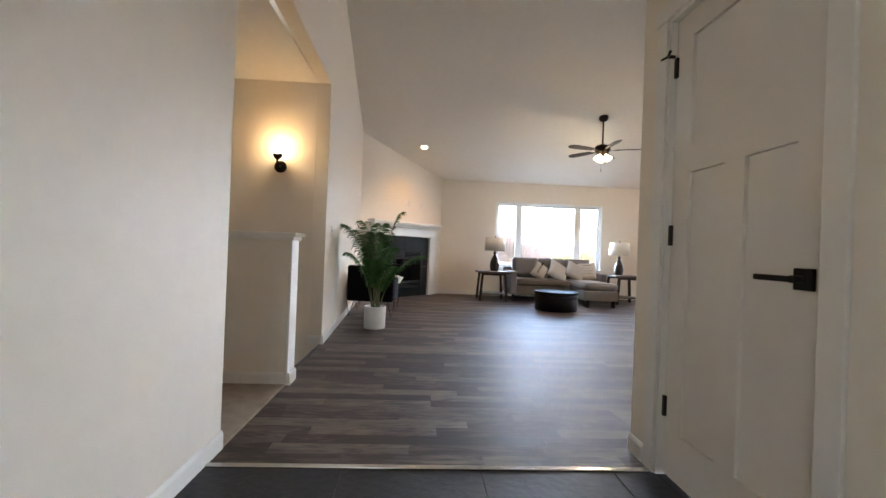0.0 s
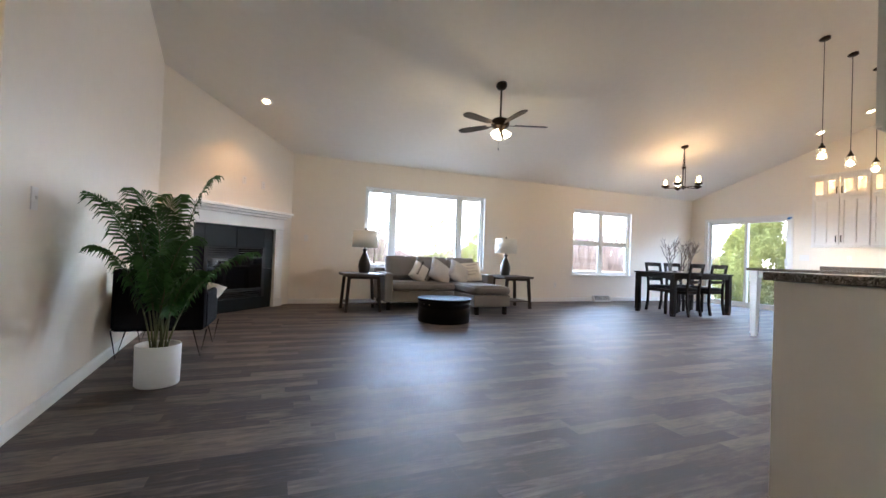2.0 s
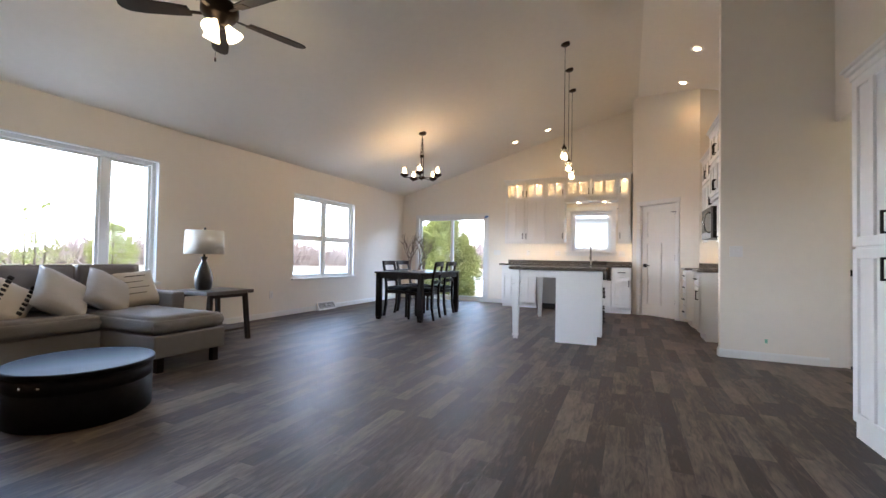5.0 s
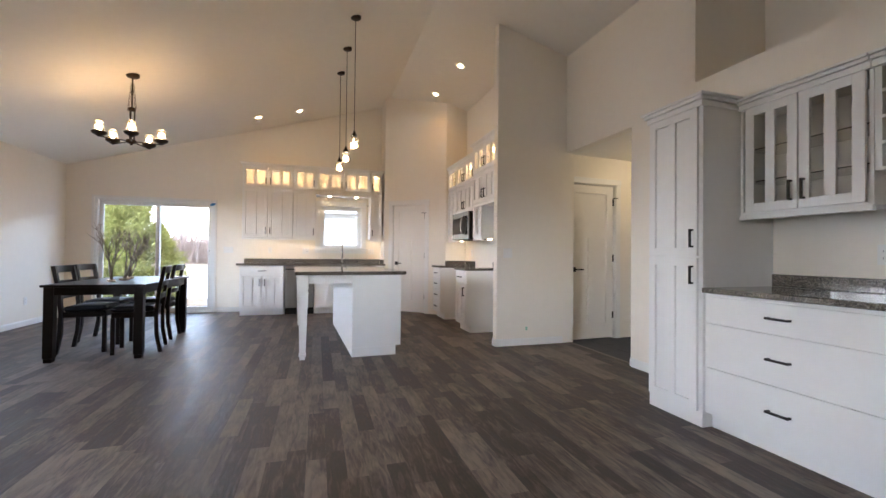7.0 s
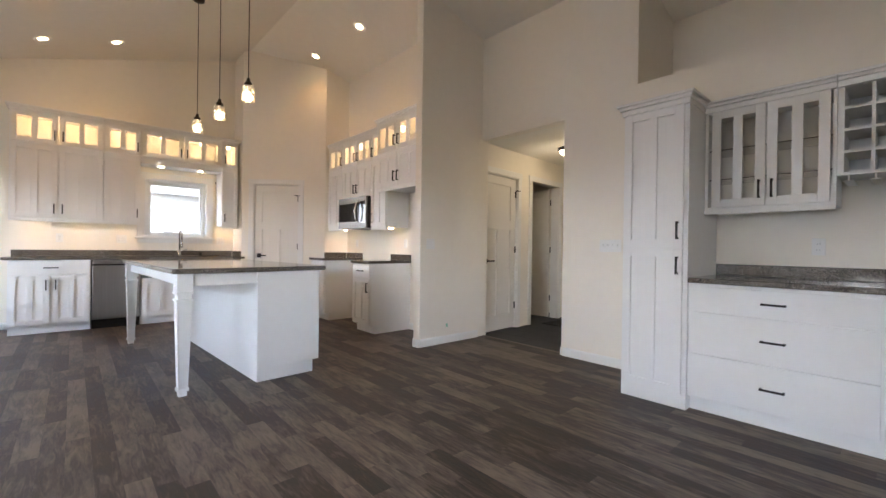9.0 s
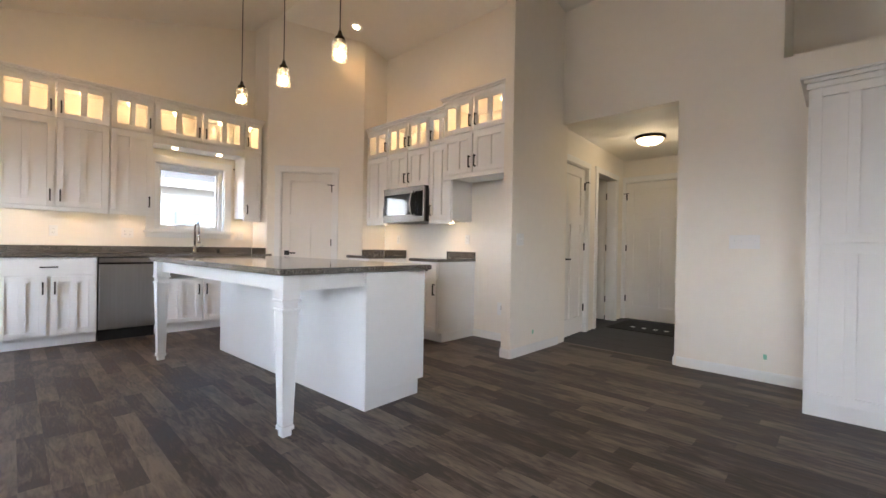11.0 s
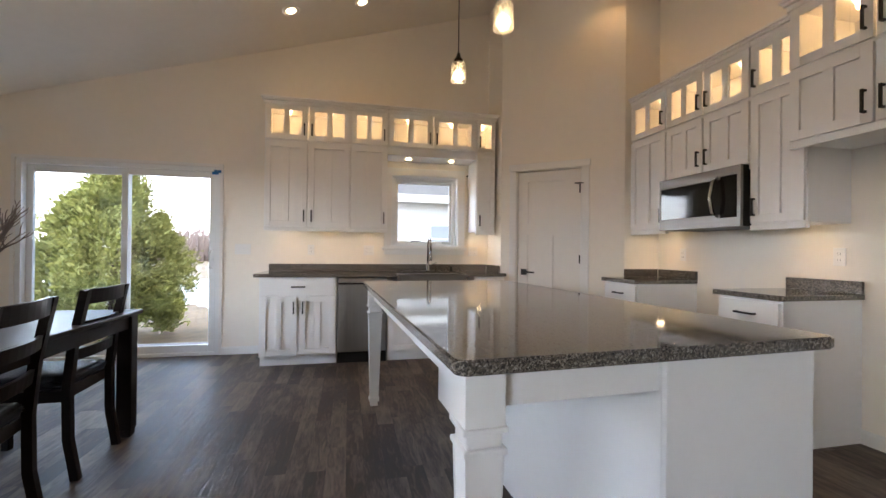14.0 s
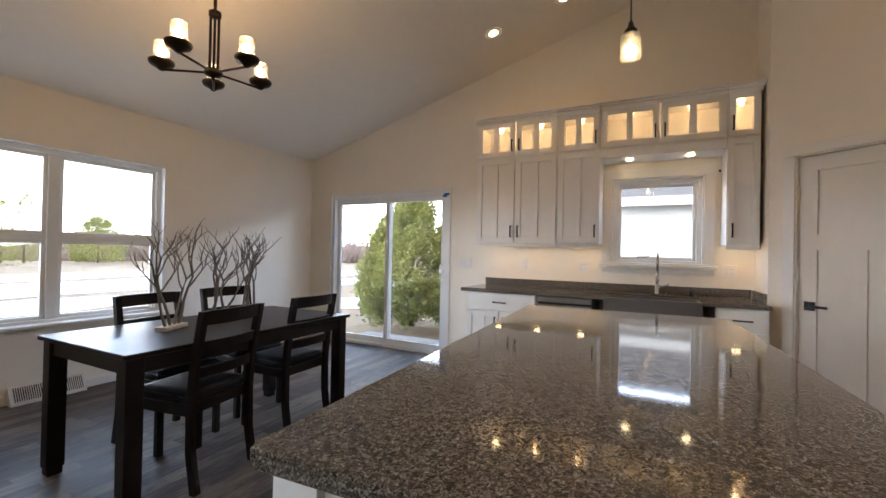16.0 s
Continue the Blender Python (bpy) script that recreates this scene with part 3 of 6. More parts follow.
def inside_door(name, label, m, w, h, hinge_right=True, stop=True, lever=True, six=False, casing=True, gap=0.012):
    """Origin: lower left corner of the slab's front; front faces -y. Casing stands round it."""
    ob = tagged(new(name), label, "door", kind="structure")
    ob.matrix_basis = m
    slab = part("slab", shaker_door_mesh(w, h - gap, six=six), DOORP, ob)
    slab.location = (0, 0.0, gap)
    if casing:
        c = 0.075
        part("casing", boxes((-c - 0.012, -0.012, -0.045, -0.0305, 0, h + 0.012), (w + 0.012, w + c + 0.012, -0.045, -0.0305, 0, h + 0.012), (-c - 0.022, w + c + 0.022, -0.047, -0.0305, h + 0.0125, h + 0.012 + c), bevel=0.003), TRIM, ob)
        part("jamb", boxes((-0.0195, -0.0015, -0.0303, 0.11, 0, h + 0.0195), (w + 0.0015, w + 0.0195, -0.0303, 0.11, 0, h + 0.0195), (-0.0015, w + 0.0015, -0.0303, 0.11, h + 0.002, h + 0.0195)), TRIM, ob)
    hx = w - 0.002 if hinge_right else 0.002
    for z in (0.31, 1.07, h - 0.21):
        part("hinge", boxes((hx - 0.013, hx + 0.013, -0.013, 0.001, z - 0.045, z + 0.045), bevel=0.002), BLACK, ob)
    if stop:
        sx = -1 if hinge_right else 1
        z = h - 0.21
        bm = boxes((hx - 0.006, hx + 0.006, -0.05, -0.013, z + 0.045, z + 0.057), bevel=0.001)
        tube([(hx, -0.045, z + 0.05), (hx + sx * 0.05, -0.065, z + 0.05)], 0.006, bm=bm)
        tube([(hx, -0.045, z + 0.05), (hx - sx * 0.035, -0.055, z + 0.05)], 0.005, bm=bm)
        part("door_stop", bm, BLACK, ob)
    if lever:
        lx = 0.07 if hinge_right else w - 0.07
        bm = boxes((lx - 0.032, lx + 0.032, -0.010, 0.0, 0.888, 0.952), bevel=0.002)
        tube([(lx, -0.01, 0.92), (lx, -0.05, 0.92)], 0.011, bm=bm)
        d = 1 if hinge_right else -1
        box(bm, min(lx - 0.01 * d, lx + 0.125 * d), max(lx - 0.01 * d, lx + 0.125 * d), -0.058, -0.044, 0.911, 0.929, bevel=0.003)
        part("door_handle", bm, BLACK, ob)
    return ob


inside_door("door_2", "white craftsman closet door with black lever, closed", pose(CX + 0.03, 1.36, 0, 0, 0, -90), 0.73, 2.03, hinge_right=False)
inside_door("door_3", "white craftsman pantry door with black lever, closed", pm @ pose(D0 + 0.02, 0.03, 0), 0.67, 2.02)
inside_door("door_4", "white craftsman hall door with black lever, closed", hm @ pose(0.12, 0.03, 0), 0.72, 2.03)
inside_door("door_5", "white panelled garage door in the hall, closed", pose(6.625, -0.565, 0.0, 0, 0, 180), 0.86, 2.05, hinge_right=False, lever=False, six=True)
d6 = inside_door("door_6", "white craftsman door standing open into the next room", hm @ pose(1.955, 0.13, 0, 0, 0, 90), 0.74, 2.03, hinge_right=False, stop=False, casing=False)
bm = bmesh.new()
for r in ((1.125, 1.20, -0.018, -0.001, 0, 2.05), (1.98, 2.055, -0.018, -0.001, 0, 2.05), (1.115, 2.065, -0.02, -0.001, 2.05, 2.125), (1.201, 1.216, -0.001, 0.12, 0, 2.035), (1.964, 1.979, -0.001, 0.12, 0, 2.035)):
    box(bm, *r, bevel=0.002, m=hm)
structure("trim_hall_doorway", bm, TRIM, "white casing of the open hall doorway", "trim")

# ---- baseboards ----
def baseboard(a, b, h=0.085):
    """Along a wall from a to b, on the left of that way."""
    a, b = Vector(a), Vector(b)
    d = (b - a).normalized()
    n = Vector((-d.y, d.x))
    bm = prism([(0.001, 0.0), (0.014, 0.0), (0.014, h - 0.018), (0.007, h), (0.001, h)], "x", 0, (b - a).length)
    bmesh.ops.transform(bm, matrix=Matrix(((d.x, n.x, 0, a.x), (d.y, n.y, 0, a.y), (0, 0, 1, 0), (0, 0, 0, 1))), verts=bm.verts)
    return structure("baseboard", bm, TRIM, "white painted baseboard", "baseboard")


FA, FB = Vector((-0.83, 7.10)), Vector((0.70, 8.80))  # the fireplace wall
FD = (FB - FA).normalized()
FN = Vector((FD.y, -FD.x))
fm = Matrix(((FD.x, -FN.x, 0, FA.x), (FD.y, -FN.y, 0, FA.y), (0, 0, 1, 0), (0, 0, 0, 1)))
FL = (FB - FA).length
for a, b in (((E, N), (FB.x, N)), ((W1.x, W1.y), (W0.x, W0.y)), ((E, 6.05), (E, 6.55)), ((E, 8.42), (E, N)), ((4.425, S), (HX0 - 0.02, S)), ((HX1, 1.80), (HX1, 2.70)), ((HX1, 2.70), (HX1 + 0.10, 2.70)), ((HX1 + 0.10, 2.70), (HX1 + 0.10, KS)), ((6.58, KS), (7.36, KS)),
             ((EX, 1.54), (EX, -2.08)), ((CX, 1.46), (CX, CY)), ((CX, CY), (2.05, CY)), ((CX, -2.08), (CX, 0.5)), ((-0.605, 2.45), (-3.18, 2.45)), ((-0.582, 2.585), (-0.582, 2.435)), ((EX - 0.12, 1.54), (EX, 1.54)), ((HX0, S), (HX0, 0.0)), ((-0.645, 3.66), (-0.78, 3.66))):
    baseboard(a, b)

# ---- fireplace ----
bm = bmesh.new()
O0, O1, OZ = 0.42, 1.86, 1.22  # surround opening in the wall
G0, G1, GZ0, GZ1 = 0.62, 1.66, 0.18, 0.92
for a, b, z0, z1 in ((0, G0, -0.3, GZ1), (G1, FL, -0.3, GZ1), (G0, G1, -0.3, GZ0)):
    box(bm, a, b, 0, 0.10, z0, z1, m=fm)
lo = [bm.verts.new(fm @ Vector(p)) for p in ((0, 0, GZ1), (FL, 0, GZ1), (FL, 0.1, GZ1), (0, 0.1, GZ1))]
hi = [bm.verts.new(Vector((v.co.x, v.co.y, ceiling_z(min(v.co.y, N + 0.1)) + 0.05))) for v in lo]
bm.faces.new(lo), bm.faces.new(hi)
for i in range(4):
    bm.faces.new((lo[i], lo[(i + 1) % 4], hi[(i + 1) % 4], hi[i]))
structure("wall_fireplace", bm, WALL, "cream painted angled fireplace wall", "wall")
fire = thing("fireplace", "gas fireplace with black slate surround and white mantel", "fireplace", fm)
for r in ((O0, G0, 0, 0.608), (O0, G0, 0.611, OZ), (G1, O1, 0, 0.608), (G1, O1, 0.611, OZ), (G0 + 0.001, 1.139, GZ1, OZ), (1.141, G1 - 0.001, GZ1, OZ), (G0 + 0.001, 1.139, 0, GZ0), (1.141, G1 - 0.001, 0, GZ0)):
    part("slate_tile", boxes((r[0], r[1], -0.025, -0.001, r[2], r[3]), bevel=0.002), SLATE, fire)
for x0, x1 in ((O0 - 0.17, O0), (O1, O1 + 0.17)):
    part("pilaster", boxes((x0, x1, -0.07, -0.001, 0.14, 1.20), (x0 - 0.012, x1 + 0.012, -0.082, -0.001, 0, 0.14), (x0 - 0.01, x1 + 0.01, -0.08, -0.001, 1.20, 1.235), (x0 + 0.03, x1 - 0.03, -0.074, -0.07, 0.2, 1.15), bevel=0.003), TRIM, fire, "white painted pilaster")
part("frieze", boxes((O0 - 0.17, O1 + 0.17, -0.075, -0.001, 1.235, 1.385), (O0 - 0.16, O1 + 0.16, -0.09, -0.001, OZ - 0.0, 1.235), bevel=0.003), TRIM, fire)
part("mantel_shelf", boxes((O0 - 0.25, O1 + 0.25, -0.20, -0.001, 1.455, 1.495), (O0 - 0.22, O1 + 0.22, -0.165, -0.001, 1.42, 1.455), (O0 - 0.19, O1 + 0.19, -0.12, -0.001, 1.385, 1.42), bevel=0.005), TRIM, fire)
part("firebox", boxes((G0 + 0.001, G0 + 0.02, 0.0, 0.45, GZ0, GZ1), (G1 - 0.02, G1 - 0.001, 0.0, 0.45, GZ0, GZ1), (G0, G1, 0.45, 0.47, GZ0, GZ1), (G0 + 0.02, G1 - 0.02, 0.0, 0.45, GZ0, GZ0 + 0.02), (G0 + 0.02, G1 - 0.02, 0.0, 0.45, GZ1 - 0.02, GZ1)), FIREBOX, fire)
part("metal_frame", boxes((G0 - 0.02, G0 + 0.04, -0.045, -0.026, GZ0, GZ1), (G1 - 0.04, G1 + 0.02, -0.045, -0.026, GZ0, GZ1), (G0 + 0.04, G1 - 0.04, -0.045, -0.026, GZ1 - 0.16, GZ1 - 0.13), (G0 + 0.04, G1 - 0.04, -0.045, -0.026, GZ0 + 0.11, GZ0 + 0.14), bevel=0.002), BLACK, fire)
for k in range(4):
    part("louvre", boxes((G0 + 0.04, G1 - 0.04, -0.040, -0.02, GZ1 - 0.025 - 0.03 * k, GZ1 - 0.01 - 0.03 * k), bevel=0.003), BLACK, fire)
    part("louvre", boxes((G0 + 0.04, G1 - 0.04, -0.040, -0.02, GZ0 + 0.01 + 0.027 * k, GZ0 + 0.023 + 0.027 * k), bevel=0.003), BLACK, fire)
part("glass_front", boxes((G0 + 0.042, G1 - 0.042, -0.034, -0.028, GZ0 + 0.142, GZ1 - 0.162)), BLACKGLASS, fire, "dark reflecting glass front")
for x, y, rz, r in ((0.86, 0.18, 8, 0.045), (1.30, 0.20, -10, 0.05), (1.08, 0.27, 3, 0.055), (1.12, 0.16, 25, 0.035)):
    part("log", tube([Vector((x, y, GZ0 + 0.09)) + Vector((0.22 * k * math.cos(radians(rz)), 0.22 * k * math.sin(radians(rz)), 0.02 * abs(k))) for k in (-1, -0.4, 0.3, 1)], r, taper=0.8), LOG, fire)


# ---- plates on walls ----
def wall_plate(name, label, category, m, gang=1, kind="switch"):
    """Origin: the plate's middle on the wall; faces -y."""
    ob = thing(name, label, category, m)
    w = 0.07 + 0.046 * (gang - 1)
    part("plate", boxes((-w / 2, w / 2, -0.007, -0.001, -0.057, 0.057), bevel=0.002), PLATE, ob)
    for k in range(gang):
        x = (k - (gang - 1) / 2) * 0.046
        if kind == "switch":
            part("toggle", boxes((x - 0.005, x + 0.005, -0.018, -0.007, -0.004, 0.014), bevel=0.002), PLATE, ob)
        else:
            for z in (0.02, -0.02):
                part("socket", boxes((x - 0.016, x + 0.016, -0.009, -0.007, z - 0.014, z + 0.014), bevel=0.001), PLATE, ob)
                part("slot", boxes((x - 0.008, x - 0.006, -0.0098, -0.009, z - 0.006, z + 0.006), (x + 0.006, x + 0.008, -0.0098, -0.009, z - 0.006, z + 0.006)), SLOT, ob)
    return ob


west = lambda y: pose(W0.x + (W1.x - W0.x) * (y - W0.y) / (W1.y - W0.y), y, 1.12, 0, 0, 90 + 3.1)  # noqa: E731
sw = "white toggle switch plate on the wall"
soc = "white double socket outlet on the wall"
wall_plate("switch_plate", sw, "light switch", west(4.0), 1)
wall_plate("switch_plate", sw, "light switch", pose(-1.02, 3.66, 1.02), 2)
wall_plate("switch_plate", sw, "light switch", pose(0.95, N, 1.12), 1)
wall_plate("switch_plate", sw, "light switch", pose(HX1, 2.56, 1.12, 0, 0, -90), 2)
wall_plate("switch_plate", "white four-gang switch plate beside the hall", "light switch", pose(4.83, S, 1.12, 0, 0, 180), 4)
wall_plate("switch_plate", "white three-gang switch plate by the patio door", "light switch", pose(E, 6.33, 1.14, 0, 0, -90), 3)
for y in (5.62, 4.98):
    wall_plate("outlet", soc, "outlet", pose(E, y, 1.14, 0, 0, -90), 1 if y > 5 else 2, "outlet")
wall_plate("outlet", soc, "outlet", pose(E, 3.72, 1.14, 0, 0, -90), 2, "outlet")
for x in (8.75, 7.48):
    wall_plate("outlet", soc, "outlet", pose(x, KS, 1.13, 0, 0, 180), 1, "outlet")
wall_plate("outlet", soc, "outlet", pose(3.385, S, 1.12, 0, 0, 180), 1, "outlet")
for x in (6.15, 9.4):
    wall_plate("outlet", soc, "outlet", pose(x, N, 0.36), 1, "outlet")
wall_plate("outlet", soc, "outlet", fm @ pose(1.25, 0, 1.90), 1, "outlet")
wall_plate("outlet", "white blank plate on the wall", "wall plate", fm @ pose(1.62, 0, 1.88), 1, "blank")
ib = thing("water_supply_box", "recessed white water supply box in the fridge alcove", "supply box", pose(6.95, KS, 0.36, 0, 0, 180))
part("box_frame", boxes((-0.07, -0.05, -0.008, -0.001, -0.07, 0.07), (0.05, 0.07, -0.008, -0.001, -0.07, 0.07), (-0.05, 0.05, -0.008, -0.001, 0.05, 0.07), (-0.05, 0.05, -0.008, -0.001, -0.07, -0.05), bevel=0.001), PLATE, ib)
part("recess", boxes((-0.05, 0.05, -0.003, -0.001, -0.05, 0.05)), PLATE, ib)
part("valve", tube([(0.0, -0.004, 0.0), (0.0, -0.03, 0.0), (0.0, -0.03, 0.04)], 0.008), CHROME, ib)


# ---- cabinets ----
def handle(parent, x, z, y, length, upright):
    r = 0.006
    if upright:
        bm = boxes((x - r, x + r, y - 0.032, y - 0.020, z - length / 2, z + length / 2), (x - r, x + r, y - 0.020, y, z - length / 2, z - length / 2 + 0.012), (x - r, x + r, y - 0.020, y, z + length / 2 - 0.012, z + length / 2), bevel=0.001)
    else:
        bm = boxes((x - length / 2, x + length / 2, y - 0.032, y - 0.020, z - r, z + r), (x - length / 2, x - length / 2 + 0.012, y - 0.020, y, z - r, z + r), (x + length / 2 - 0.012, x + length / 2, y - 0.020, y, z - r, z + r), bevel=0.001)
    part("handle", bm, BLACK, parent, "black bar handle")


def front_door(cab, x0, x1, z0, z1, lights=2, hand=None, hz=None, see=False, name="door"):
    """A shaker front with upright panels (or panes), 20 mm proud of the cabinet's face at y = 0."""
    s = 0.055 if x1 - x0 > 0.22 else 0.045
    t = 0.02
    bm = boxes((x0, x0 + s, -t, -0.001, z0, z1), (x1 - s, x1, -t, -0.001, z0, z1), (x0 + s, x1 - s, -t, -0.001, z0, z0 + s), (x0 + s, x1 - s, -t, -0.001, z1 - s, z1), bevel=0.0015)
    xs = [x0 + s]
    for k in range(1, lights):
        c = x0 + s + (x1 - x0 - 2 * s) * k / lights
        box(bm, c - s / 2, c + s / 2, -t, -0.001, z0 + s, z1 - s, bevel=0.0015)
        xs += [c - s / 2, c + s / 2]
    xs.append(x1 - s)
    door = part(name, bm, CAB, cab)
    for a, b in zip(xs[::2], xs[1::2]):
        if not see:
            part("panel", boxes((a, b, -0.006, -0.001, z0 + s, z1 - s)), CAB, door)
    if see:
        for a, b in zip(xs[::2], xs[1::2]):
            pane("pane", boxes((a, b, -0.011, -0.007, z0 + s, z1 - s)), door)
    if hand is not None:
        handle(door, x0 + 0.03 if hand == "l" else x1 - 0.03, hz if hz is not None else (z0 + 0.11), -t, 0.12, True)
    return door


def drawer(cab, x0, x1, z0, z1, hl=0.13):
    d = part("drawer", boxes((x0, x1, -0.02, -0.001, z0, z1), bevel=0.002), CAB, cab)
    handle(d, (x0 + x1) / 2, (z0 + z1) / 2, -0.02, hl, False)


def open_box(cab, w, d, z0, z1, t=0.018):
    """A cabinet's hollow case: sides, floor, top and back."""
    part("side_panel", boxes((0, t, 0, d, z0, z1)), CAB, cab)
    part("side_panel", boxes((w - t, w, 0, d, z0, z1)), CAB, cab)
    part("floor_panel", boxes((t, w - t, 0, d, z0, z0 + t)), CAB, cab)
    part("top_panel", boxes((t, w - t, 0, d, z1 - t, z1)), CAB, cab)
    part("back_panel", boxes((t, w - t, d - 0.01, d, z0 + t, z1 - t)), CAB, cab)


def crown(w, d, z, left=True, right=True, out=0.035, h=0.06):
    l, r = (out if left else 0), (out if right else 0)
    return boxes((-l, w + r, -out - 0.02, d, z + h - 0.018, z + h), (-l * 0.6, w + r * 0.6, -out * 0.6 - 0.02, d, z + h * 0.35, z + h - 0.018), (-l * 0.25, w + r * 0.25, -0.025, d, z - 0.015, z + h * 0.35), bevel=0.004)


def upper_cabinet(m, w, d, z0, zg, z1, doors, label, group, left=False, right=False, glass_doors=None, hand="r"):
    """A wall cabinet: shaker doors from z0 to zg (none where z0 = zg), lit glass doors from zg to z1, crown on top."""
    cab = thing("wall_cabinet", label, "cabinet", m, group)
    glass_doors = glass_doors or doors
    if zg - z0 > 0.05:
        part("body", boxes((0, w, 0, d, z0, zg), bevel=0.001), CAB, cab)
        part("light_rail", boxes((0, w, -0.012, 0.02, z0 - 0.035, z0 - 0.001), bevel=0.002), CAB, cab)
        for k in range(doors):
            a, b = w * k / doors + 0.008, w * (k + 1) / doors - 0.008
            front_door(cab, a, b, z0 + 0.012, zg - 0.012, 2 if b - a > 0.22 else 1, "r" if (doors == 2 and k == 0) or (doors == 1 and hand == "r") else "l")
    open_box(cab, w, d, zg + 0.001, z1)
    for k in range(glass_doors):
        a, b = w * k / glass_doors + 0.008, w * (k + 1) / glass_doors - 0.008
        front_door(cab, a, b, zg + 0.012, z1 - 0.012, 2 if b - a > 0.24 else 1, "r" if (glass_doors == 2 and k == 0) or (glass_doors == 1 and hand == "r") else "l", see=True, name="glass_door")
    part("crown", crown(w, d, z1, left, right), CAB, cab)
    n = 2 if w > 0.6 else 1
    for k in range(n):
        x = w * (k + 0.5) / n
        part("puck_light", lathe([(0.028, 0), (0.028, 0.012)], 16, Matrix.Translation((x, d * 0.45, z1 - 0.032))), PUCK, cab, "glowing puck light")
        bulb_light(*(m @ Vector((x, d * 0.45, z1 - 0.06))), 0.85, 0.02)
    return cab


east = lambda y, x=10.02: pose(x, y, 0, 0, 0, -90)  # noqa: E731
U = "white wall cabinet with lit glass top doors"
GU = "kitchen wall cabinets"
DU = E - 10.02 - 0.002
upper_cabinet(east(6.06), 0.86, DU, 1.37, 2.27, 2.655, 2, U + " beside the patio door", GU, left=True)
upper_cabinet(east(5.198), 0.396, DU, 1.37, 2.27, 2.655, 1, U + " beside the window", GU)
over = upper_cabinet(east(4.80), 1.008, DU, 2.235, 2.27, 2.655, 2, "white lit glass cabinet bridging over the sink window", GU)
part("soffit", boxes((0.0, 1.008, 0.0, DU, 2.19, 2.268), bevel=0.002), CAB, over)
upper_cabinet(east(3.79), 0.23, DU, 1.37, 2.27, 2.655, 1, U + " beside the pantry", GU, right=True, hand="l")
for y in (4.55, 4.05):
    pk = tagged(mesh_object("soffit_light", lathe([(0.03, 0), (0.03, 0.011)], 16, Matrix.Translation((10.16, y, 2.178))), PUCK), "small round warm light under the soffit", "light")
    spot_light(10.16, y, 2.17, 2.2, 130)
for y in (5.85, 5.42, 4.98, 3.68):
    tagged(mesh_object("under_cabinet_light", lathe([(0.03, 0), (0.03, 0.011)], 16, Matrix.Translation((10.20, y, 1.357))), PUCK), "small round warm light under the cabinet", "light")
    spot_light(10.20, y, 1.35, 1.6, 140)

south = lambda x, y=2.50: pose(x, y, 0, 0, 0, 180)  # noqa: E731
DS = 2.50 - KS - 0.002
upper_cabinet(south(9.02), 0.46, DS, 1.35, 2.215, 2.585, 1, U + " in the pantry corner", GU)
upper_cabinet(south(8.558), 0.776, DS, 1.765, 2.215, 2.585, 2, U + " above the microwave", GU)
upper_cabinet(south(7.78), 0.36, DS, 1.34, 2.215, 2.585, 1, U + " beside the fridge alcove", GU, hand="l")
upper_cabinet(south(7.418, 2.64), 0.84, 2.64 - KS - 0.002, 1.80, 2.225, 2.60, 2, "deep white cabinet with lit glass top above the fridge alcove", GU, left=True)
for x in (8.85, 7.60):
    tagged(mesh_object("under_cabinet_light", lathe([(0.03, 0), (0.03, 0.011)], 16, Matrix.Translation((x, KS + 0.16, 1.327 if x > 8 else 1.317))), PUCK), "small round warm light under the cabinet", "light")
    spot_light(x, KS + 0.16, 1.31, 1.8, 140)

# microwave under its cabinet
mw = thing("microwave", "stainless over-range microwave with black glass door", "microwave", south(8.55, 2.56))
part("case", boxes((0, 0.762, 0.0, 0.40, 1.335, 1.762), bevel=0.004), BLACK, mw)
part("door_frame", boxes((0, 0.60, -0.025, -0.001, 1.68, 1.762), (0, 0.60, -0.025, -0.001, 1.335, 1.425), (0, 0.02, -0.025, -0.001, 1.425, 1.68), (0.60, 0.762, -0.025, -0.001, 1.70, 1.762), (0.60, 0.762, -0.025, -0.001, 1.335, 1.40), (0.735, 0.762, -0.025, -0.001, 1.40, 1.70), bevel=0.002), DULLSTEEL, mw)
part("door_glass", boxes((0.02, 0.60, -0.022, -0.001, 1.425, 1.68)), OVENGLASS, mw)
part("control_panel", boxes((0.602, 0.733, -0.022, -0.001, 1.402, 1.698)), OVENGLASS, mw)
part("handle", tube([(0.58, -0.025, 1.41), (0.575, -0.065, 1.44), (0.57, -0.085, 1.55), (0.575, -0.065, 1.67), (0.58, -0.025, 1.70)], 0.012), CHROME, mw)

# base cabinets
GB = "kitchen base cabinets"


def base_cabinet(m, w, d, rows, label, group=GB, top=0.87, kick=0.10):
    """rows: ("drawer" or "doors", z0, z1, count)."""
    cab = thing("base_cabinet", label, "cabinet", m, group)
    part("body", boxes((0, w, 0, d, kick, top), bevel=0.001), CAB, cab)
    part("toe_kick", boxes((0.0, w, 0.06, d, 0, kick - 0.001)), CAB, cab)
    for kind, z0, z1, count in rows:
        for k in range(count):
            a, b = w * k / count + 0.012, w * (k + 1) / count - 0.012
            if kind == "drawer":
                drawer(cab, a, b, z0, z1)
            else:
                front_door(cab, a, b, z0, z1, 2 if b - a > 0.24 else 1, "r" if count == 2 and k == 0 or count == 1 else "l", z1 - 0.11)
    return cab


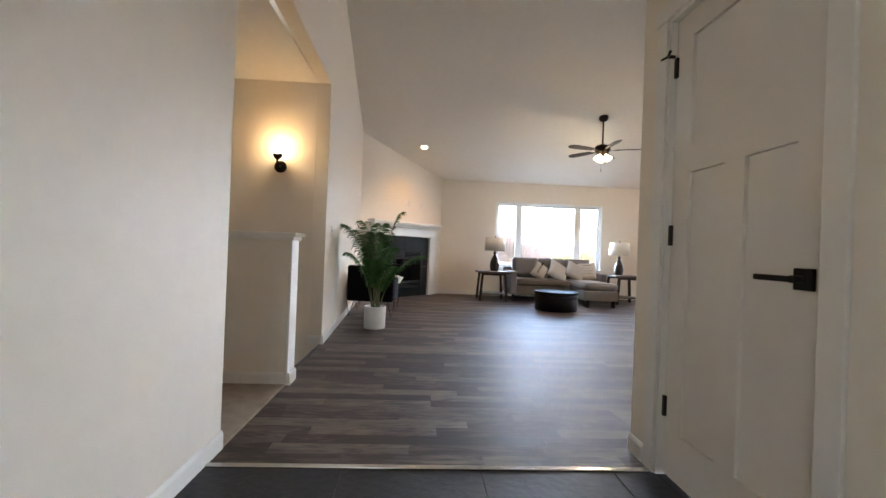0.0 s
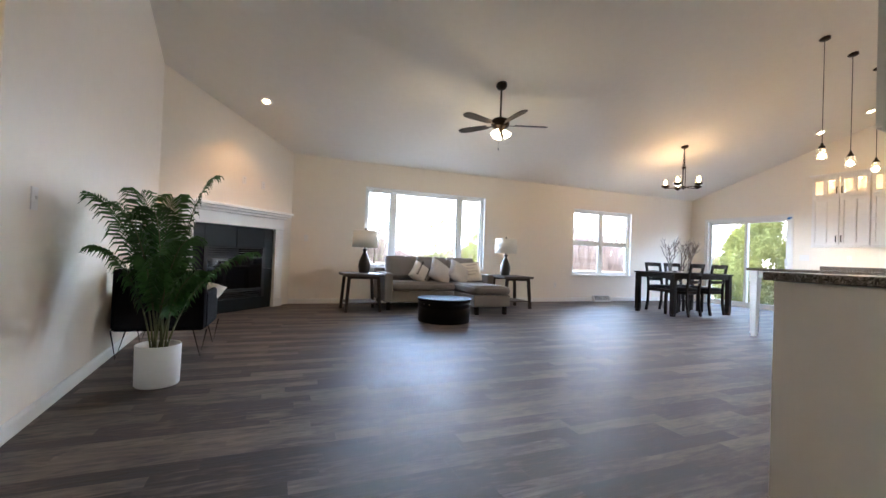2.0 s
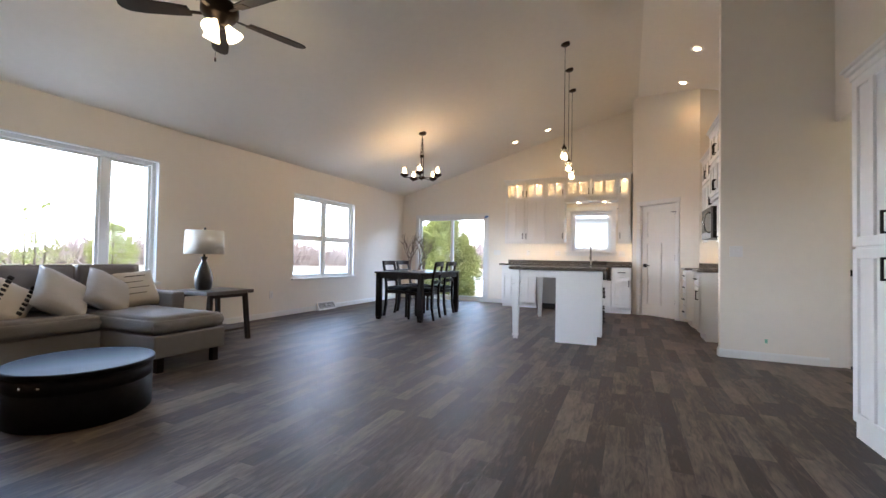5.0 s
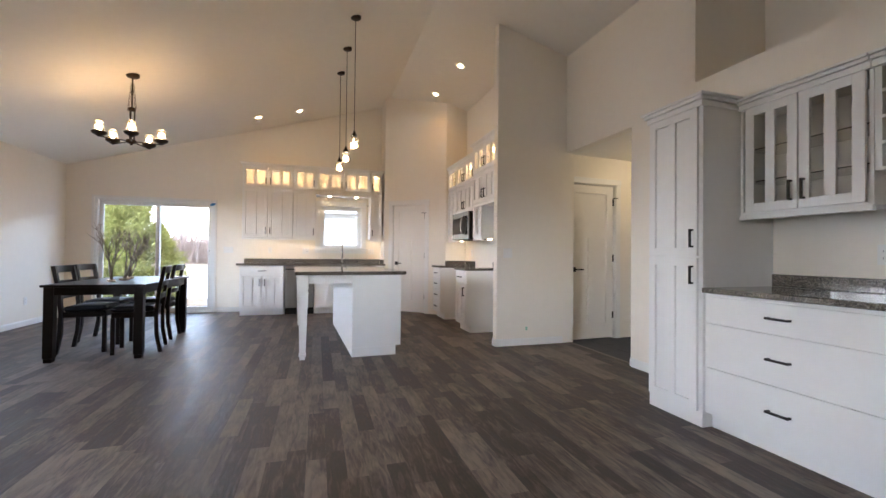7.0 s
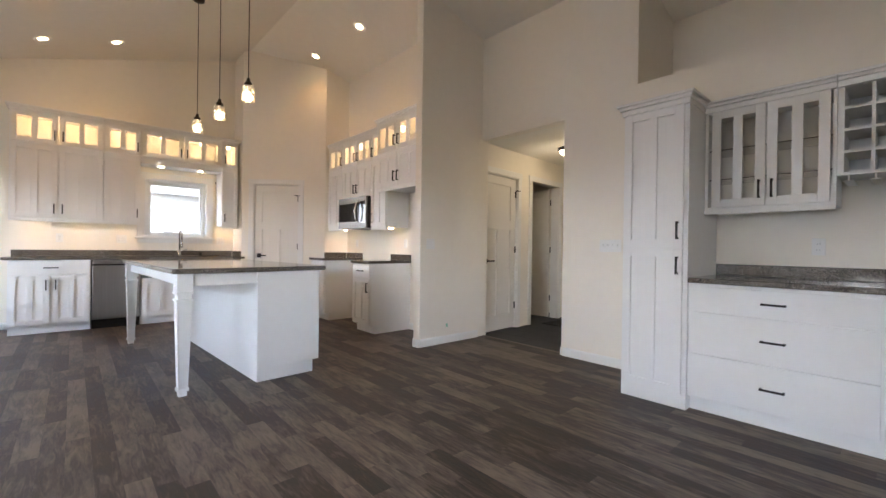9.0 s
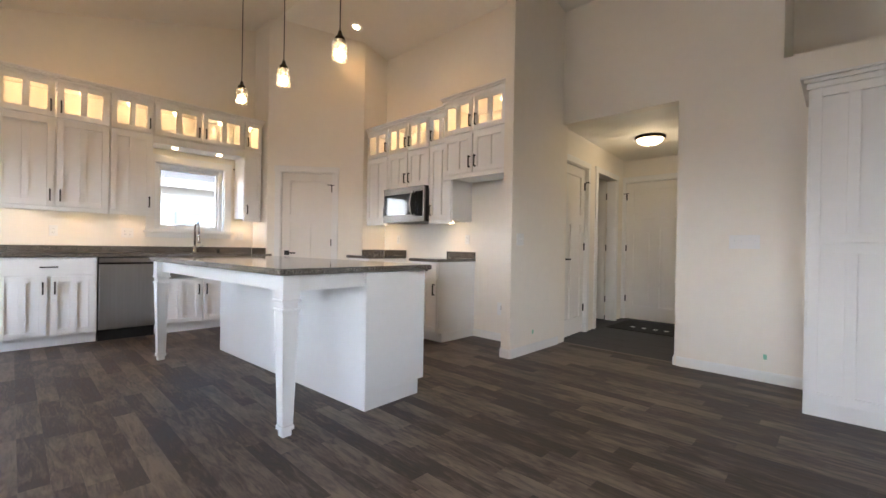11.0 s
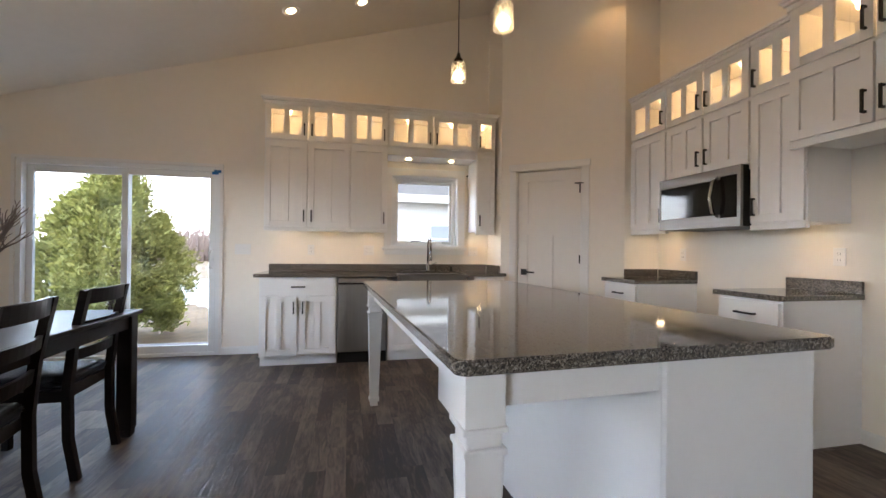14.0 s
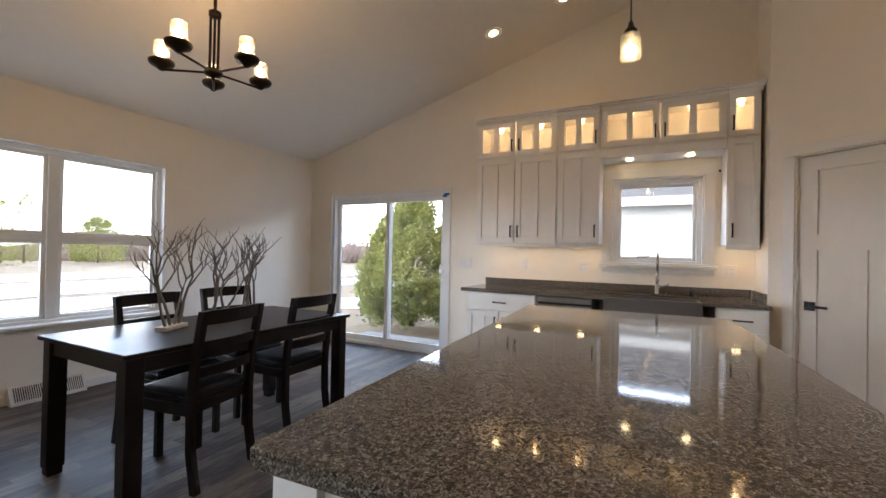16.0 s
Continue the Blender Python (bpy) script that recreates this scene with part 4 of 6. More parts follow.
DB = E - 9.74 - 0.002
base_cabinet(east(6.04, 9.74), 0.722, DB, [("drawer", 0.70, 0.855, 1), ("doors", 0.115, 0.685, 2)], "white base cabinet with a drawer over two doors")
base_cabinet(east(4.81, 9.74), 0.918, DB, [("doors", 0.115, 0.60, 2)], "white sink base cabinet with two doors", top=0.62)
base_cabinet(east(3.89, 9.74), 0.345, DB, [("drawer", 0.70, 0.855, 1), ("doors", 0.115, 0.685, 1)], "narrow white base cabinet with drawer beside the sink")
dw = thing("dishwasher", "stainless dishwasher with black toe kick", "dishwasher", east(5.312, 9.73))
part("tub", boxes((0.005, 0.493, 0.03, 0.60, 0.10, 0.865)), BLACK, dw)
part("door", boxes((0.005, 0.493, -0.008, 0.029, 0.12, 0.795), (0.005, 0.493, -0.012, 0.029, 0.815, 0.862), bevel=0.006), STEEL, dw)
part("handle_pocket", boxes((0.005, 0.493, 0.005, 0.029, 0.795, 0.815)), BLACK, dw)
part("toe_kick", boxes((0.005, 0.493, 0.05, 0.60, 0.0, 0.118)), BLACK, dw)
base_cabinet(south(9.05, 2.76), 0.46, 2.76 - KS - 0.002, [("drawer", 0.70, 0.855, 1), ("drawer", 0.51, 0.685, 1), ("drawer", 0.32, 0.495, 1), ("drawer", 0.115, 0.305, 1)], "white base cabinet with four drawers")
base_cabinet(south(7.78, 2.76), 0.42, 2.76 - KS - 0.002, [("drawer", 0.70, 0.855, 1), ("doors", 0.115, 0.685, 1)], "white base cabinet beside the empty fridge alcove")


def worktop(name, label, rects, z0=0.871, z1=0.905, bevel=0.006):
    ob = thing(name, label, "countertop", Matrix())
    part("slab", boxes(*[(*r, z0, z1) for r in rects], bevel=bevel), GRANITE, ob)
    return ob


SY0, SY1 = 3.98, 4.72  # sink along y
wt = worktop("kitchen_countertop", "speckled grey granite countertop with backsplash", [(9.70, E - 0.002, SY1 + 0.001, 6.09), (9.70, E - 0.002, 3.533, SY0 - 0.001), (10.18, E - 0.002, SY0, SY1)])
part("backsplash", boxes((E - 0.024, E - 0.003, 3.555, 6.06, 0.906, 0.982), (9.90, E - 0.026, 3.533, 3.553, 0.906, 0.982), bevel=0.003), GRANITE, wt)
wt = worktop("corner_countertop", "speckled grey granite countertop in the corner", [(8.58, 9.068, KS + 0.002, 2.80)])
part("backsplash", boxes((8.58, 9.045, KS + 0.003, KS + 0.024, 0.906, 0.982), (9.047, 9.068, KS + 0.026, 2.55, 0.906, 0.982), bevel=0.003), GRANITE, wt)
wt = worktop("short_countertop", "short speckled grey granite countertop", [(7.345, 7.80, KS + 0.002, 2.80)])
part("backsplash", boxes((7.35, 7.80, KS + 0.003, KS + 0.024, 0.906, 0.982), bevel=0.003), GRANITE, wt)

sink = thing("farmhouse_sink", "stainless apron-front farmhouse sink", "sink", Matrix())
part("apron", boxes((9.685, 9.715, SY0, SY1, 0.64, 0.90), bevel=0.008), DULLSTEEL, sink)
part("basin", boxes((9.716, 10.178, SY0, SY0 + 0.015, 0.64, 0.885), (9.716, 10.178, SY1 - 0.015, SY1, 0.64, 0.885), (10.163, 10.178, SY0 + 0.015, SY1 - 0.015, 0.64, 0.885), (9.716, 10.178, SY0, SY1, 0.625, 0.639)), STEEL, sink)
fau = thing("faucet", "tall brushed nickel pull-down kitchen faucet", "faucet", pose(10.24, 4.30, 0.905))
part("base", lathe([(0.027, 0), (0.027, 0.01), (0.02, 0.02), (0.018, 0.09), (0.014, 0.10)], 20), CHROME, fau)
part("spout", tube([(0, 0, 0.09)] + [(-0.085 + 0.085 * math.cos(a), 0, 0.30 + 0.085 * math.sin(a)) for a in [math.pi * k / 10 for k in range(11)]] + [(-0.17, 0, 0.22)], 0.0115, 12), CHROME, fau)
part("spray_head", lathe([(0.012, 0.23), (0.015, 0.20), (0.017, 0.14), (0.016, 0.125)], 16, Matrix.Translation((-0.17, 0, 0))), CHROME, fau)
part("lever", tube([(0, -0.018, 0.07), (0, -0.05, 0.075), (0.0, -0.10, 0.10)], 0.006), CHROME, fau)
sd = thing("sink_button", "small black sink-side button on the countertop", "fixture", pose(10.24, 4.02, 0.905))
part("cap", lathe([(0.018, 0), (0.018, 0.035), (0.012, 0.05), (0.004, 0.052)], 16), BLACK, sd)

# ---- island ----
isl = thing("kitchen_island", "white kitchen island with panelled legs and drawers", "island", pose(6.315, 4.978, 0, 0, 0, 3.0))
part("body", boxes((0.05, 2.24, -1.09, -0.588, 0.10, 0.866)), CAB, isl)
part("end_panel", boxes((0.032, 0.049, -1.105, -0.58, 0.10, 0.866), (0.032, 0.049, -1.05, -0.58, 0.0, 0.0995), bevel=0.001), CAB, isl)
part("end_panel", boxes((2.241, 2.258, -1.105, -0.58, 0.10, 0.866), (2.241, 2.258, -1.05, -0.58, 0.0, 0.0995), bevel=0.001), CAB, isl)
part("back_panel", boxes((0.05, 2.24, -0.587, -0.58, 0.0, 0.866)), CAB, isl)
part("toe_kick", boxes((0.05, 2.24, -1.05, -0.588, 0, 0.099)), CAB, isl)
part("apron", boxes((0.14, 2.20, -0.095, -0.07, 0.78, 0.868), bevel=0.002), CAB, isl)
part("apron", boxes((0.055, 0.08, -0.58, -0.14, 0.78, 0.868), bevel=0.002), CAB, isl)
part("apron", boxes((2.26, 2.285, -0.58, -0.14, 0.78, 0.868), bevel=0.002), CAB, isl)


def island_leg(x, y):
    bm = bmesh.new()
    box(bm, x - 0.05, x + 0.05, y - 0.05, y + 0.05, 0.74, 0.869, bevel=0.002)
    for z0, z1, r in ((0.725, 0.74, 0.056), (0.69, 0.725, 0.044), (0.675, 0.69, 0.054)):
        box(bm, x - r, x + r, y - r, y + r, z0, z1, bevel=0.004)
    tip, top = 0.030, 0.048
    lo = [bm.verts.new((x + a * tip, y + b * tip, 0.06)) for a, b in ((-1, -1), (1, -1), (1, 1), (-1, 1))]
    hi = [bm.verts.new((x + a * top, y + b * top, 0.675)) for a, b in ((-1, -1), (1, -1), (1, 1), (-1, 1))]
    bm.faces.new(lo), bm.faces.new(hi)
    for i in range(4):
        j = (i + 1) % 4
        face = bm.faces.new((lo[i], lo[j], hi[j], hi[i]))
        inner = bmesh.ops.inset_individual(bm, faces=[face], thickness=0.011, depth=-0.0)
        bmesh.ops.translate(bm, verts=face.verts, vec=-face.normal * 0.004 if (face.calc_center_median() - Vector((x, y, 0.37))).dot(face.normal) > 0 else face.normal * 0.004)
    box(bm, x - 0.036, x + 0.036, y - 0.036, y + 0.036, 0.035, 0.06, bevel=0.004)
    box(bm, x - 0.026, x + 0.026, y - 0.026, y + 0.026, 0.0, 0.035, bevel=0.003)
    part("leg", bm, CAB, isl, "square tapered panelled leg")


island_leg(0.09, -0.085)
island_leg(2.25, -0.085)
for k in range(3):
    x0 = 0.065 + 0.72 * k
    for z0, z1 in ((0.70, 0.85), (0.42, 0.685), (0.115, 0.405)):
        d = part("drawer", boxes((x0 + 0.01, x0 + 0.71, -1.112, -1.0905, z0, z1), bevel=0.002), CAB, isl)
        for hx in (x0 + 0.2, x0 + 0.52):
            bm = boxes((hx - 0.065, hx + 0.065, -1.144, -1.132, (z0 + z1) / 2 - 0.006, (z0 + z1) / 2 + 0.006), (hx - 0.065, hx - 0.053, -1.132, -1.112, (z0 + z1) / 2 - 0.006, (z0 + z1) / 2 + 0.006), (hx + 0.053, hx + 0.065, -1.132, -1.112, (z0 + z1) / 2 - 0.006, (z0 + z1) / 2 + 0.006))
            part("handle", bm, BLACK, d, "black bar handle")
top = thing("island_countertop", "polished speckled brown-grey granite island top", "countertop", pose(6.315, 4.978, 0.8705, 0, 0, 3.0))
bm = bmesh.new()
R = 0.035
pts = []
for cx, cy, a0 in ((R, -R, 90), (R, -1.163 + R, 180), (2.34 - R, -1.163 + R, 270), (2.34 - R, -R, 0)):
    pts += [(cx + R * math.cos(radians(a0 + 90 * k / 5)), cy + R * math.sin(radians(a0 + 90 * k / 5))) for k in range(6)]
prism(pts, "z", 0, 0.036, bm)
bmesh.ops.bevel(bm, geom=[e for e in bm.edges if abs(e.verts[0].co.z - e.verts[1].co.z) < 1e-5], offset=0.006, segments=2, affect="EDGES")
part("slab", bm, GRANITE, top)

# ---- hutch on the south wall ----
GH = "hutch cabinets"
tall = thing("tall_cabinet", "tall white two-door pantry cabinet", "cabinet", south(4.42, 2.38), GH)
HD = 2.38 - S - 0.002
part("body", boxes((0, 0.443, 0, HD, 0.0, 2.095), bevel=0.001), CAB, tall)
front_door(tall, 0.012, 0.415, 1.105, 2.08, 2, "r", 1.22)
front_door(tall, 0.012, 0.415, 0.10, 1.09, 2, "r", 0.98)
part("crown", crown(0.443, HD, 2.096, True, True, 0.04, 0.065), CAB, tall)
b1 = thing("drawer_base_cabinet", "white three-drawer base cabinet of the hutch", "cabinet", south(3.975, 2.36), GH)
part("body", boxes((0, 0.925, 0, 2.36 - S - 0.002, 0.10, 0.866), bevel=0.001), CAB, b1)
part("toe_kick", boxes((0, 0.925, 0.06, 2.36 - S - 0.002, 0, 0.099)), CAB, b1)
for z0, z1 in ((0.685, 0.845), (0.405, 0.675), (0.115, 0.395)):
    drawer(b1, 0.02, 0.905, z0, z1, 0.12)
b2 = thing("base_cabinet", "white base cabinet at the hutch's end", "cabinet", south(3.047, 2.36), GH)
part("body", boxes((0, 0.775, 0, 2.36 - S - 0.002, 0.10, 0.866), bevel=0.001), CAB, b2)
part("toe_kick", boxes((0, 0.775, 0.06, 2.36 - S - 0.002, 0, 0.099)), CAB, b2)
for k in range(2):
    drawer(b2, 0.035 + 0.355 * k, 0.385 + 0.355 * k, 0.685, 0.845)
    front_door(b2, 0.035 + 0.355 * k, 0.385 + 0.355 * k, 0.115, 0.675, 2, "r" if k == 0 else "l", 0.57)
part("end_panel", boxes((0.776, 0.793, -0.001, 2.36 - S - 0.002, 0, 0.866), bevel=0.001), WALL, b2)
wt = thing("hutch_countertop", "speckled grey granite hutch countertop", "countertop", Matrix())
part("slab", boxes((2.235, 3.973, S + 0.002, 2.395, 0.868, 0.902), bevel=0.006), GRANITE, wt)
part("backsplash", boxes((2.26, 3.973, S + 0.003, S + 0.024, 0.903, 0.985), bevel=0.003), GRANITE, wt)
u1 = thing("glass_cabinet", "white wall cabinet with narrow glass lights", "cabinet", south(3.972, 2.06), GH)
UD = 2.06 - S - 0.002
open_box(u1, 0.695, UD, 1.375, 2.085)
part("light_rail", boxes((0, 0.695, -0.012, 0.02, 1.345, 1.374), bevel=0.002), CAB, u1)
for z in (1.59, 1.80):
    pane("glass_shelf", boxes((0.02, 0.675, 0.03, UD - 0.012, z, z + 0.006)), u1)
front_door(u1, 0.045, 0.352, 1.39, 2.07, 2, "r", 1.50, True, "glass_door")
front_door(u1, 0.360, 0.668, 1.39, 2.07, 2, "l", 1.50, True, "glass_door")
part("crown", crown(0.695, UD, 2.086, False, False, 0.035, 0.06), CAB, u1)
u2 = thing("wine_rack", "white wine cubby rack with stemware rails", "wine rack", south(3.275, 2.06), GH)
RW, z0, z1 = 0.66, 1.545, 2.085
part("side", boxes((0, 0.03, 0, UD, z0, z1), bevel=0.001), CAB, u2)
part("side", boxes((RW - 0.03, RW, 0, UD, z0, z1), bevel=0.001), CAB, u2)
part("back", boxes((0.03, RW - 0.03, UD - 0.01, UD, z0, z1)), CAB, u2)
for k in range(5):
    part("shelf", boxes((0.03, RW - 0.03, 0.0, UD - 0.01, z0 + k * (z1 - z0 - 0.016) / 4, z0 + 0.016 + k * (z1 - z0 - 0.016) / 4)), CAB, u2)
for k in range(1, 5):
    x = 0.03 + (RW - 0.06) * k / 5
    part("divider", boxes((x - 0.008, x + 0.008, -0.001, UD - 0.012, z0, z1)), CAB, u2)
for k in range(6):
    x = 0.05 + (RW - 0.10) * k / 5
    part("stemware_rail", boxes((x - 0.004, x + 0.004, 0.01, UD - 0.02, z0 - 0.03, z0 - 0.001), (x - 0.022, x + 0.022, 0.01, UD - 0.02, z0 - 0.036, z0 - 0.030)), CAB, u2)
part("crown", crown(RW, UD, z1 + 0.001, False, False, 0.035, 0.06), CAB, u2)
u3 = thing("wall_cabinet", "plain white wall cabinet at the hutch's end", "cabinet", south(2.613, 2.06), GH)
part("body", boxes((0, 0.36, 0, UD, 1.375, 2.085), bevel=0.001), CAB, u3)
front_door(u3, 0.01, 0.35, 1.39, 2.07, 2, "l", 1.50)
part("crown", crown(0.36, UD, 2.086, False, True, 0.035, 0.06), CAB, u3)


# ---- lamps ----
def pendant(x, y, drop):
    z = ceiling_z(y)
    ob = thing("pendant_lamp", "black cord pendant with clear glass jar, lit", "pendant lamp", pose(x, y, z), "pendants over the island")
    part("canopy", lathe([(0.060, 0.02), (0.060, -0.012), (0.045, -0.022), (0.006, -0.026)], 24), BRONZE, ob)
    part("cord", tube([(0, 0, -0.02), (0, 0, drop + 0.20)], 0.004, 6), BLACK, ob)
    part("socket", lathe([(0.006, drop + 0.205), (0.012, drop + 0.20), (0.018, drop + 0.17), (0.034, drop + 0.155), (0.036, drop + 0.135), (0.0, drop + 0.134)], 20), BRONZE, ob)
    shell = pane("glass_jar", lathe([(0.0004, drop + 0.134), (0.034, drop + 0.134), (0.048, drop + 0.128), (0.052, drop + 0.11), (0.053, drop), (0.050, drop - 0.002), (0.0004, drop - 0.002)], 28), ob, JAR)
    part("bulb", lathe([(0.0, drop + 0.004), (0.020, drop + 0.010), (0.031, drop + 0.024), (0.034, drop + 0.040), (0.029, drop + 0.056), (0.016, drop + 0.068), (0.012, drop + 0.074)], 20), BULB, ob, "glowing warm bulb")
    # holder coloured white in place of the pale glow in the jar's upper half
    part("glow_white_holder", lathe([(0.0, drop + 0.0745), (0.011, drop + 0.0745), (0.011, drop + 0.1335), (0.0, drop + 0.1335)], 16), PLATE, ob)
    bulb_light(x, y, z + drop - 0.015, 2.6, 0.03)


pendant(8.285, 4.465, 2.335 - ceiling_z(4.465))
pendant(7.525, 4.42, 2.315 - ceiling_z(4.42))
pendant(6.77, 4.375, 2.31 - ceiling_z(4.375))


def can_light(x, y, watts, group="recessed lights"):
    z, up = ceiling_z(y), y < RIDGE
    tilt = math.degrees(math.atan(FALL)) if up else -math.degrees(math.atan(SLOPE))
    ob = thing("recessed_light", "round white recessed ceiling light, lit", "ceiling light", pose(x, y, z, tilt), group)
    part("trim_ring", lathe([(0.085, -0.001), (0.085, -0.006), (0.070, -0.010), (0.048, -0.003), (0.046, -0.001)], 28), TRIM, ob)
    part("lens", lathe([(0.045, -0.001), (0.045, -0.004), (0.0, -0.006)], 24), PUCK, ob, "glowing lens")
    spot_light(x, y, z - 0.03, watts, 105)


for x, y, w in ((0.27, 7.50, 24), (9.65, 5.77, 9), (9.68, 5.10, 9), (7.72, 2.76, 11), (8.92, 2.80, 11)):
    can_light(x, y, w)

cx, cy = 7.48, 6.825
cz = ceiling_z(cy)
ch = thing("chandelier", "dark bronze five-arm chandelier with glass cylinders, lit", "chandelier", pose(cx, cy, cz, 0, 0, 56))
B0 = 2.31 - cz
part("canopy", lathe([(0.068, 0.02), (0.068, -0.014), (0.045, -0.030), (0.008, -0.036)], 24), BRONZE, ch)
part("rod", tube([(0, 0, -0.03), (0, 0, B0 + 0.42)], 0.009, 8), BRONZE, ch)
part("crown_ring", lathe([(0.012, B0 + 0.44), (0.036, B0 + 0.43), (0.036, B0 + 0.40), (0.012, B0 + 0.39)], 20), BRONZE, ch)
for k in range(3):
    a = 2 * math.pi * k / 3
    part("stay", tube([(0.026 * math.cos(a), 0.026 * math.sin(a), B0 + 0.40), (0.026 * math.cos(a), 0.026 * math.sin(a), B0 + 0.06)], 0.008, 8), BRONZE, ch)
part("hub", lathe([(0.0, B0), (0.012, B0 + 0.004), (0.016, B0 + 0.016), (0.048, B0 + 0.028), (0.054, B0 + 0.045), (0.048, B0 + 0.064), (0.0, B0 + 0.070)], 24), BRONZE, ch)
for side in (-1, 1):
    bm = bmesh.new()
    for k in range(9):
        z = B0 + 0.42 + 0.035 * k
        x = side * (0.06 - 0.0055 * k)
        flat = k % 2
        tube([(x + (0 if flat else 0.009) * math.cos(a), (0.009 if flat else 0) * math.cos(a), z + 0.022 * math.sin(a)) for a in [2 * math.pi * j / 8 for j in range(9)]], 0.0022, 5, bm)
    part("chain", bm, BRONZE, ch)
for k in range(5):
    a = 2 * math.pi * k / 5
    m = Matrix.Rotation(a, 4, "Z")
    ex = 0.295
    arm = part("arm", tube([m @ Vector(p) for p in ((0.03, 0, B0 + 0.045), (0.14, 0, B0 + 0.042), (ex, 0, B0 + 0.036), (ex + 0.005, 0, B0 + 0.065))], 0.0075, 8), BRONZE, ch)
    at = m @ Matrix.Translation((ex, 0, B0))
    part("cup", lathe([(0.012, 0.03), (0.028, 0.045), (0.060, 0.060), (0.070, 0.074), (0.071, 0.088), (0.066, 0.092), (0.0, 0.090)], 24, at), BRONZE, arm)
    shell = pane("glass_cylinder", lathe([(0.0004, 0.101), (0.044, 0.101), (0.044, 0.20), (0.0004, 0.20)], 24, at), arm, JAR)
    part("bulb", lathe([(0.013, 0.100), (0.016, 0.115), (0.028, 0.138), (0.026, 0.158), (0.012, 0.172), (0.0, 0.175)], 18, at), BULB, arm, "glowing warm bulb")
    p = pose(cx, cy, cz, 0, 0, 56) @ at @ Vector((0, 0, 0.215))
    bulb_light(*p, 2.2, 0.03)

fx, fy = 3.23, 6.29
fz = ceiling_z(fy)
fan = thing("ceiling_fan", "dark bronze five-blade ceiling fan with light kit, lit", "ceiling fan", pose(fx, fy, fz, 0, 0, 52))
part("canopy", lathe([(0.075, 0.03), (0.075, -0.03), (0.05, -0.065), (0.014, -0.075)], 28), BRONZE, fan)
part("downrod", tube([(0, 0, -0.06), (0, 0, -0.46)], 0.013, 12), BRONZE, fan)
part("motor", lathe([(0.02, -0.44), (0.05, -0.46), (0.095, -0.475), (0.125, -0.50), (0.125, -0.555), (0.10, -0.59), (0.055, -0.61), (0.055, -0.64), (0.0, -0.645)], 32), BRONZE, fan)
for k in range(5):
    m = Matrix.Rotation(2 * math.pi * k / 5, 4, "Z")
    tiltm = Matrix.Translation((0, 0, -0.555)) @ Matrix.Rotation(radians(11), 4, "X")
    bm = bmesh.new()
    outline = [(0.20, -0.045), (0.30, -0.055), (0.50, -0.066), (0.60, -0.060), (0.645, -0.035), (0.655, 0.0), (0.645, 0.035), (0.60, 0.060), (0.50, 0.066), (0.30, 0.055), (0.20, 0.045)]
    prism(outline, "z", -0.004, 0.004, bm)
    bmesh.ops.transform(bm, matrix=m @ tiltm, verts=bm.verts)
    blade = part("blade", bm, EBONY, fan)
    bm = boxes((0.09, 0.21, -0.014, 0.014, -0.010, -0.004), (0.19, 0.27, -0.035, 0.035, -0.009, -0.0045), bevel=0.001)
    bmesh.ops.transform(bm, matrix=m @ tiltm, verts=bm.verts)
    part("blade_iron", bm, BRONZE, blade)
for k in range(3):
    a = 2 * math.pi * k / 3 + 0.5
    m = Matrix.Translation((0.05 * math.cos(a), 0.05 * math.sin(a), -0.63)) @ Matrix.Rotation(a, 4, "Z") @ Matrix.Rotation(radians(-35), 4, "Y")
    part("light_shade", lathe([(0.018, 0.0), (0.024, -0.02), (0.040, -0.05), (0.056, -0.085), (0.058, -0.10), (0.050, -0.10), (0.0, -0.07)], 24, m), FROST, fan, "lit frosted glass bell")
    p = pose(fx, fy, fz, 0, 0, 52) @ m @ Vector((0, 0, -0.13))
    bulb_light(*p, 8.0, 0.04, (1, 0.78, 0.52))
part("pull_chain", tube([(0.02, 0.02, -0.64), (0.02, 0.02, -0.86)], 0.0015, 5), BRONZE, fan)
part("pull_knob", lathe([(0.0, -0.90), (0.007, -0.89), (0.007, -0.87), (0.0, -0.86)], 10, Matrix.Translation((0.02, 0.02, 0))), BRONZE, fan)

sc = thing("wall_sconce", "dark bronze wall sconce with bare glowing bulb", "wall lamp", pose(-1.10, 3.66, 1.715))
part("backplate", lathe([(0.058, 0.001), (0.058, 0.012), (0.045, 0.022), (0.0, 0.026)], 28, Matrix.Rotation(radians(90), 4, "X")), BRONZE, sc)
part("arm", tube([(0, -0.02, 0.0), (0, -0.07, -0.01), (0, -0.10, 0.03), (0, -0.10, 0.07)], 0.010), BRONZE, sc)
part("cup", lathe([(0.012, 0.05), (0.028, 0.065), (0.042, 0.085), (0.044, 0.10), (0.0, 0.098)], 24, Matrix.Translation((0, -0.10, 0))), BRONZE, sc)
pane("glass_cylinder", lathe([(0.0004, 0.101), (0.038, 0.101), (0.042, 0.22), (0.0004, 0.22)], 24, Matrix.Translation((0, -0.10, 0))), sc, JAR)
part("bulb", lathe([(0.013, 0.10), (0.018, 0.12), (0.030, 0.15), (0.024, 0.18), (0.0, 0.19)], 18, Matrix.Translation((0, -0.10, 0))), BULB, sc, "glowing warm bulb")
bulb_light(-1.10, 3.50, 1.97, 2.0, 0.05)

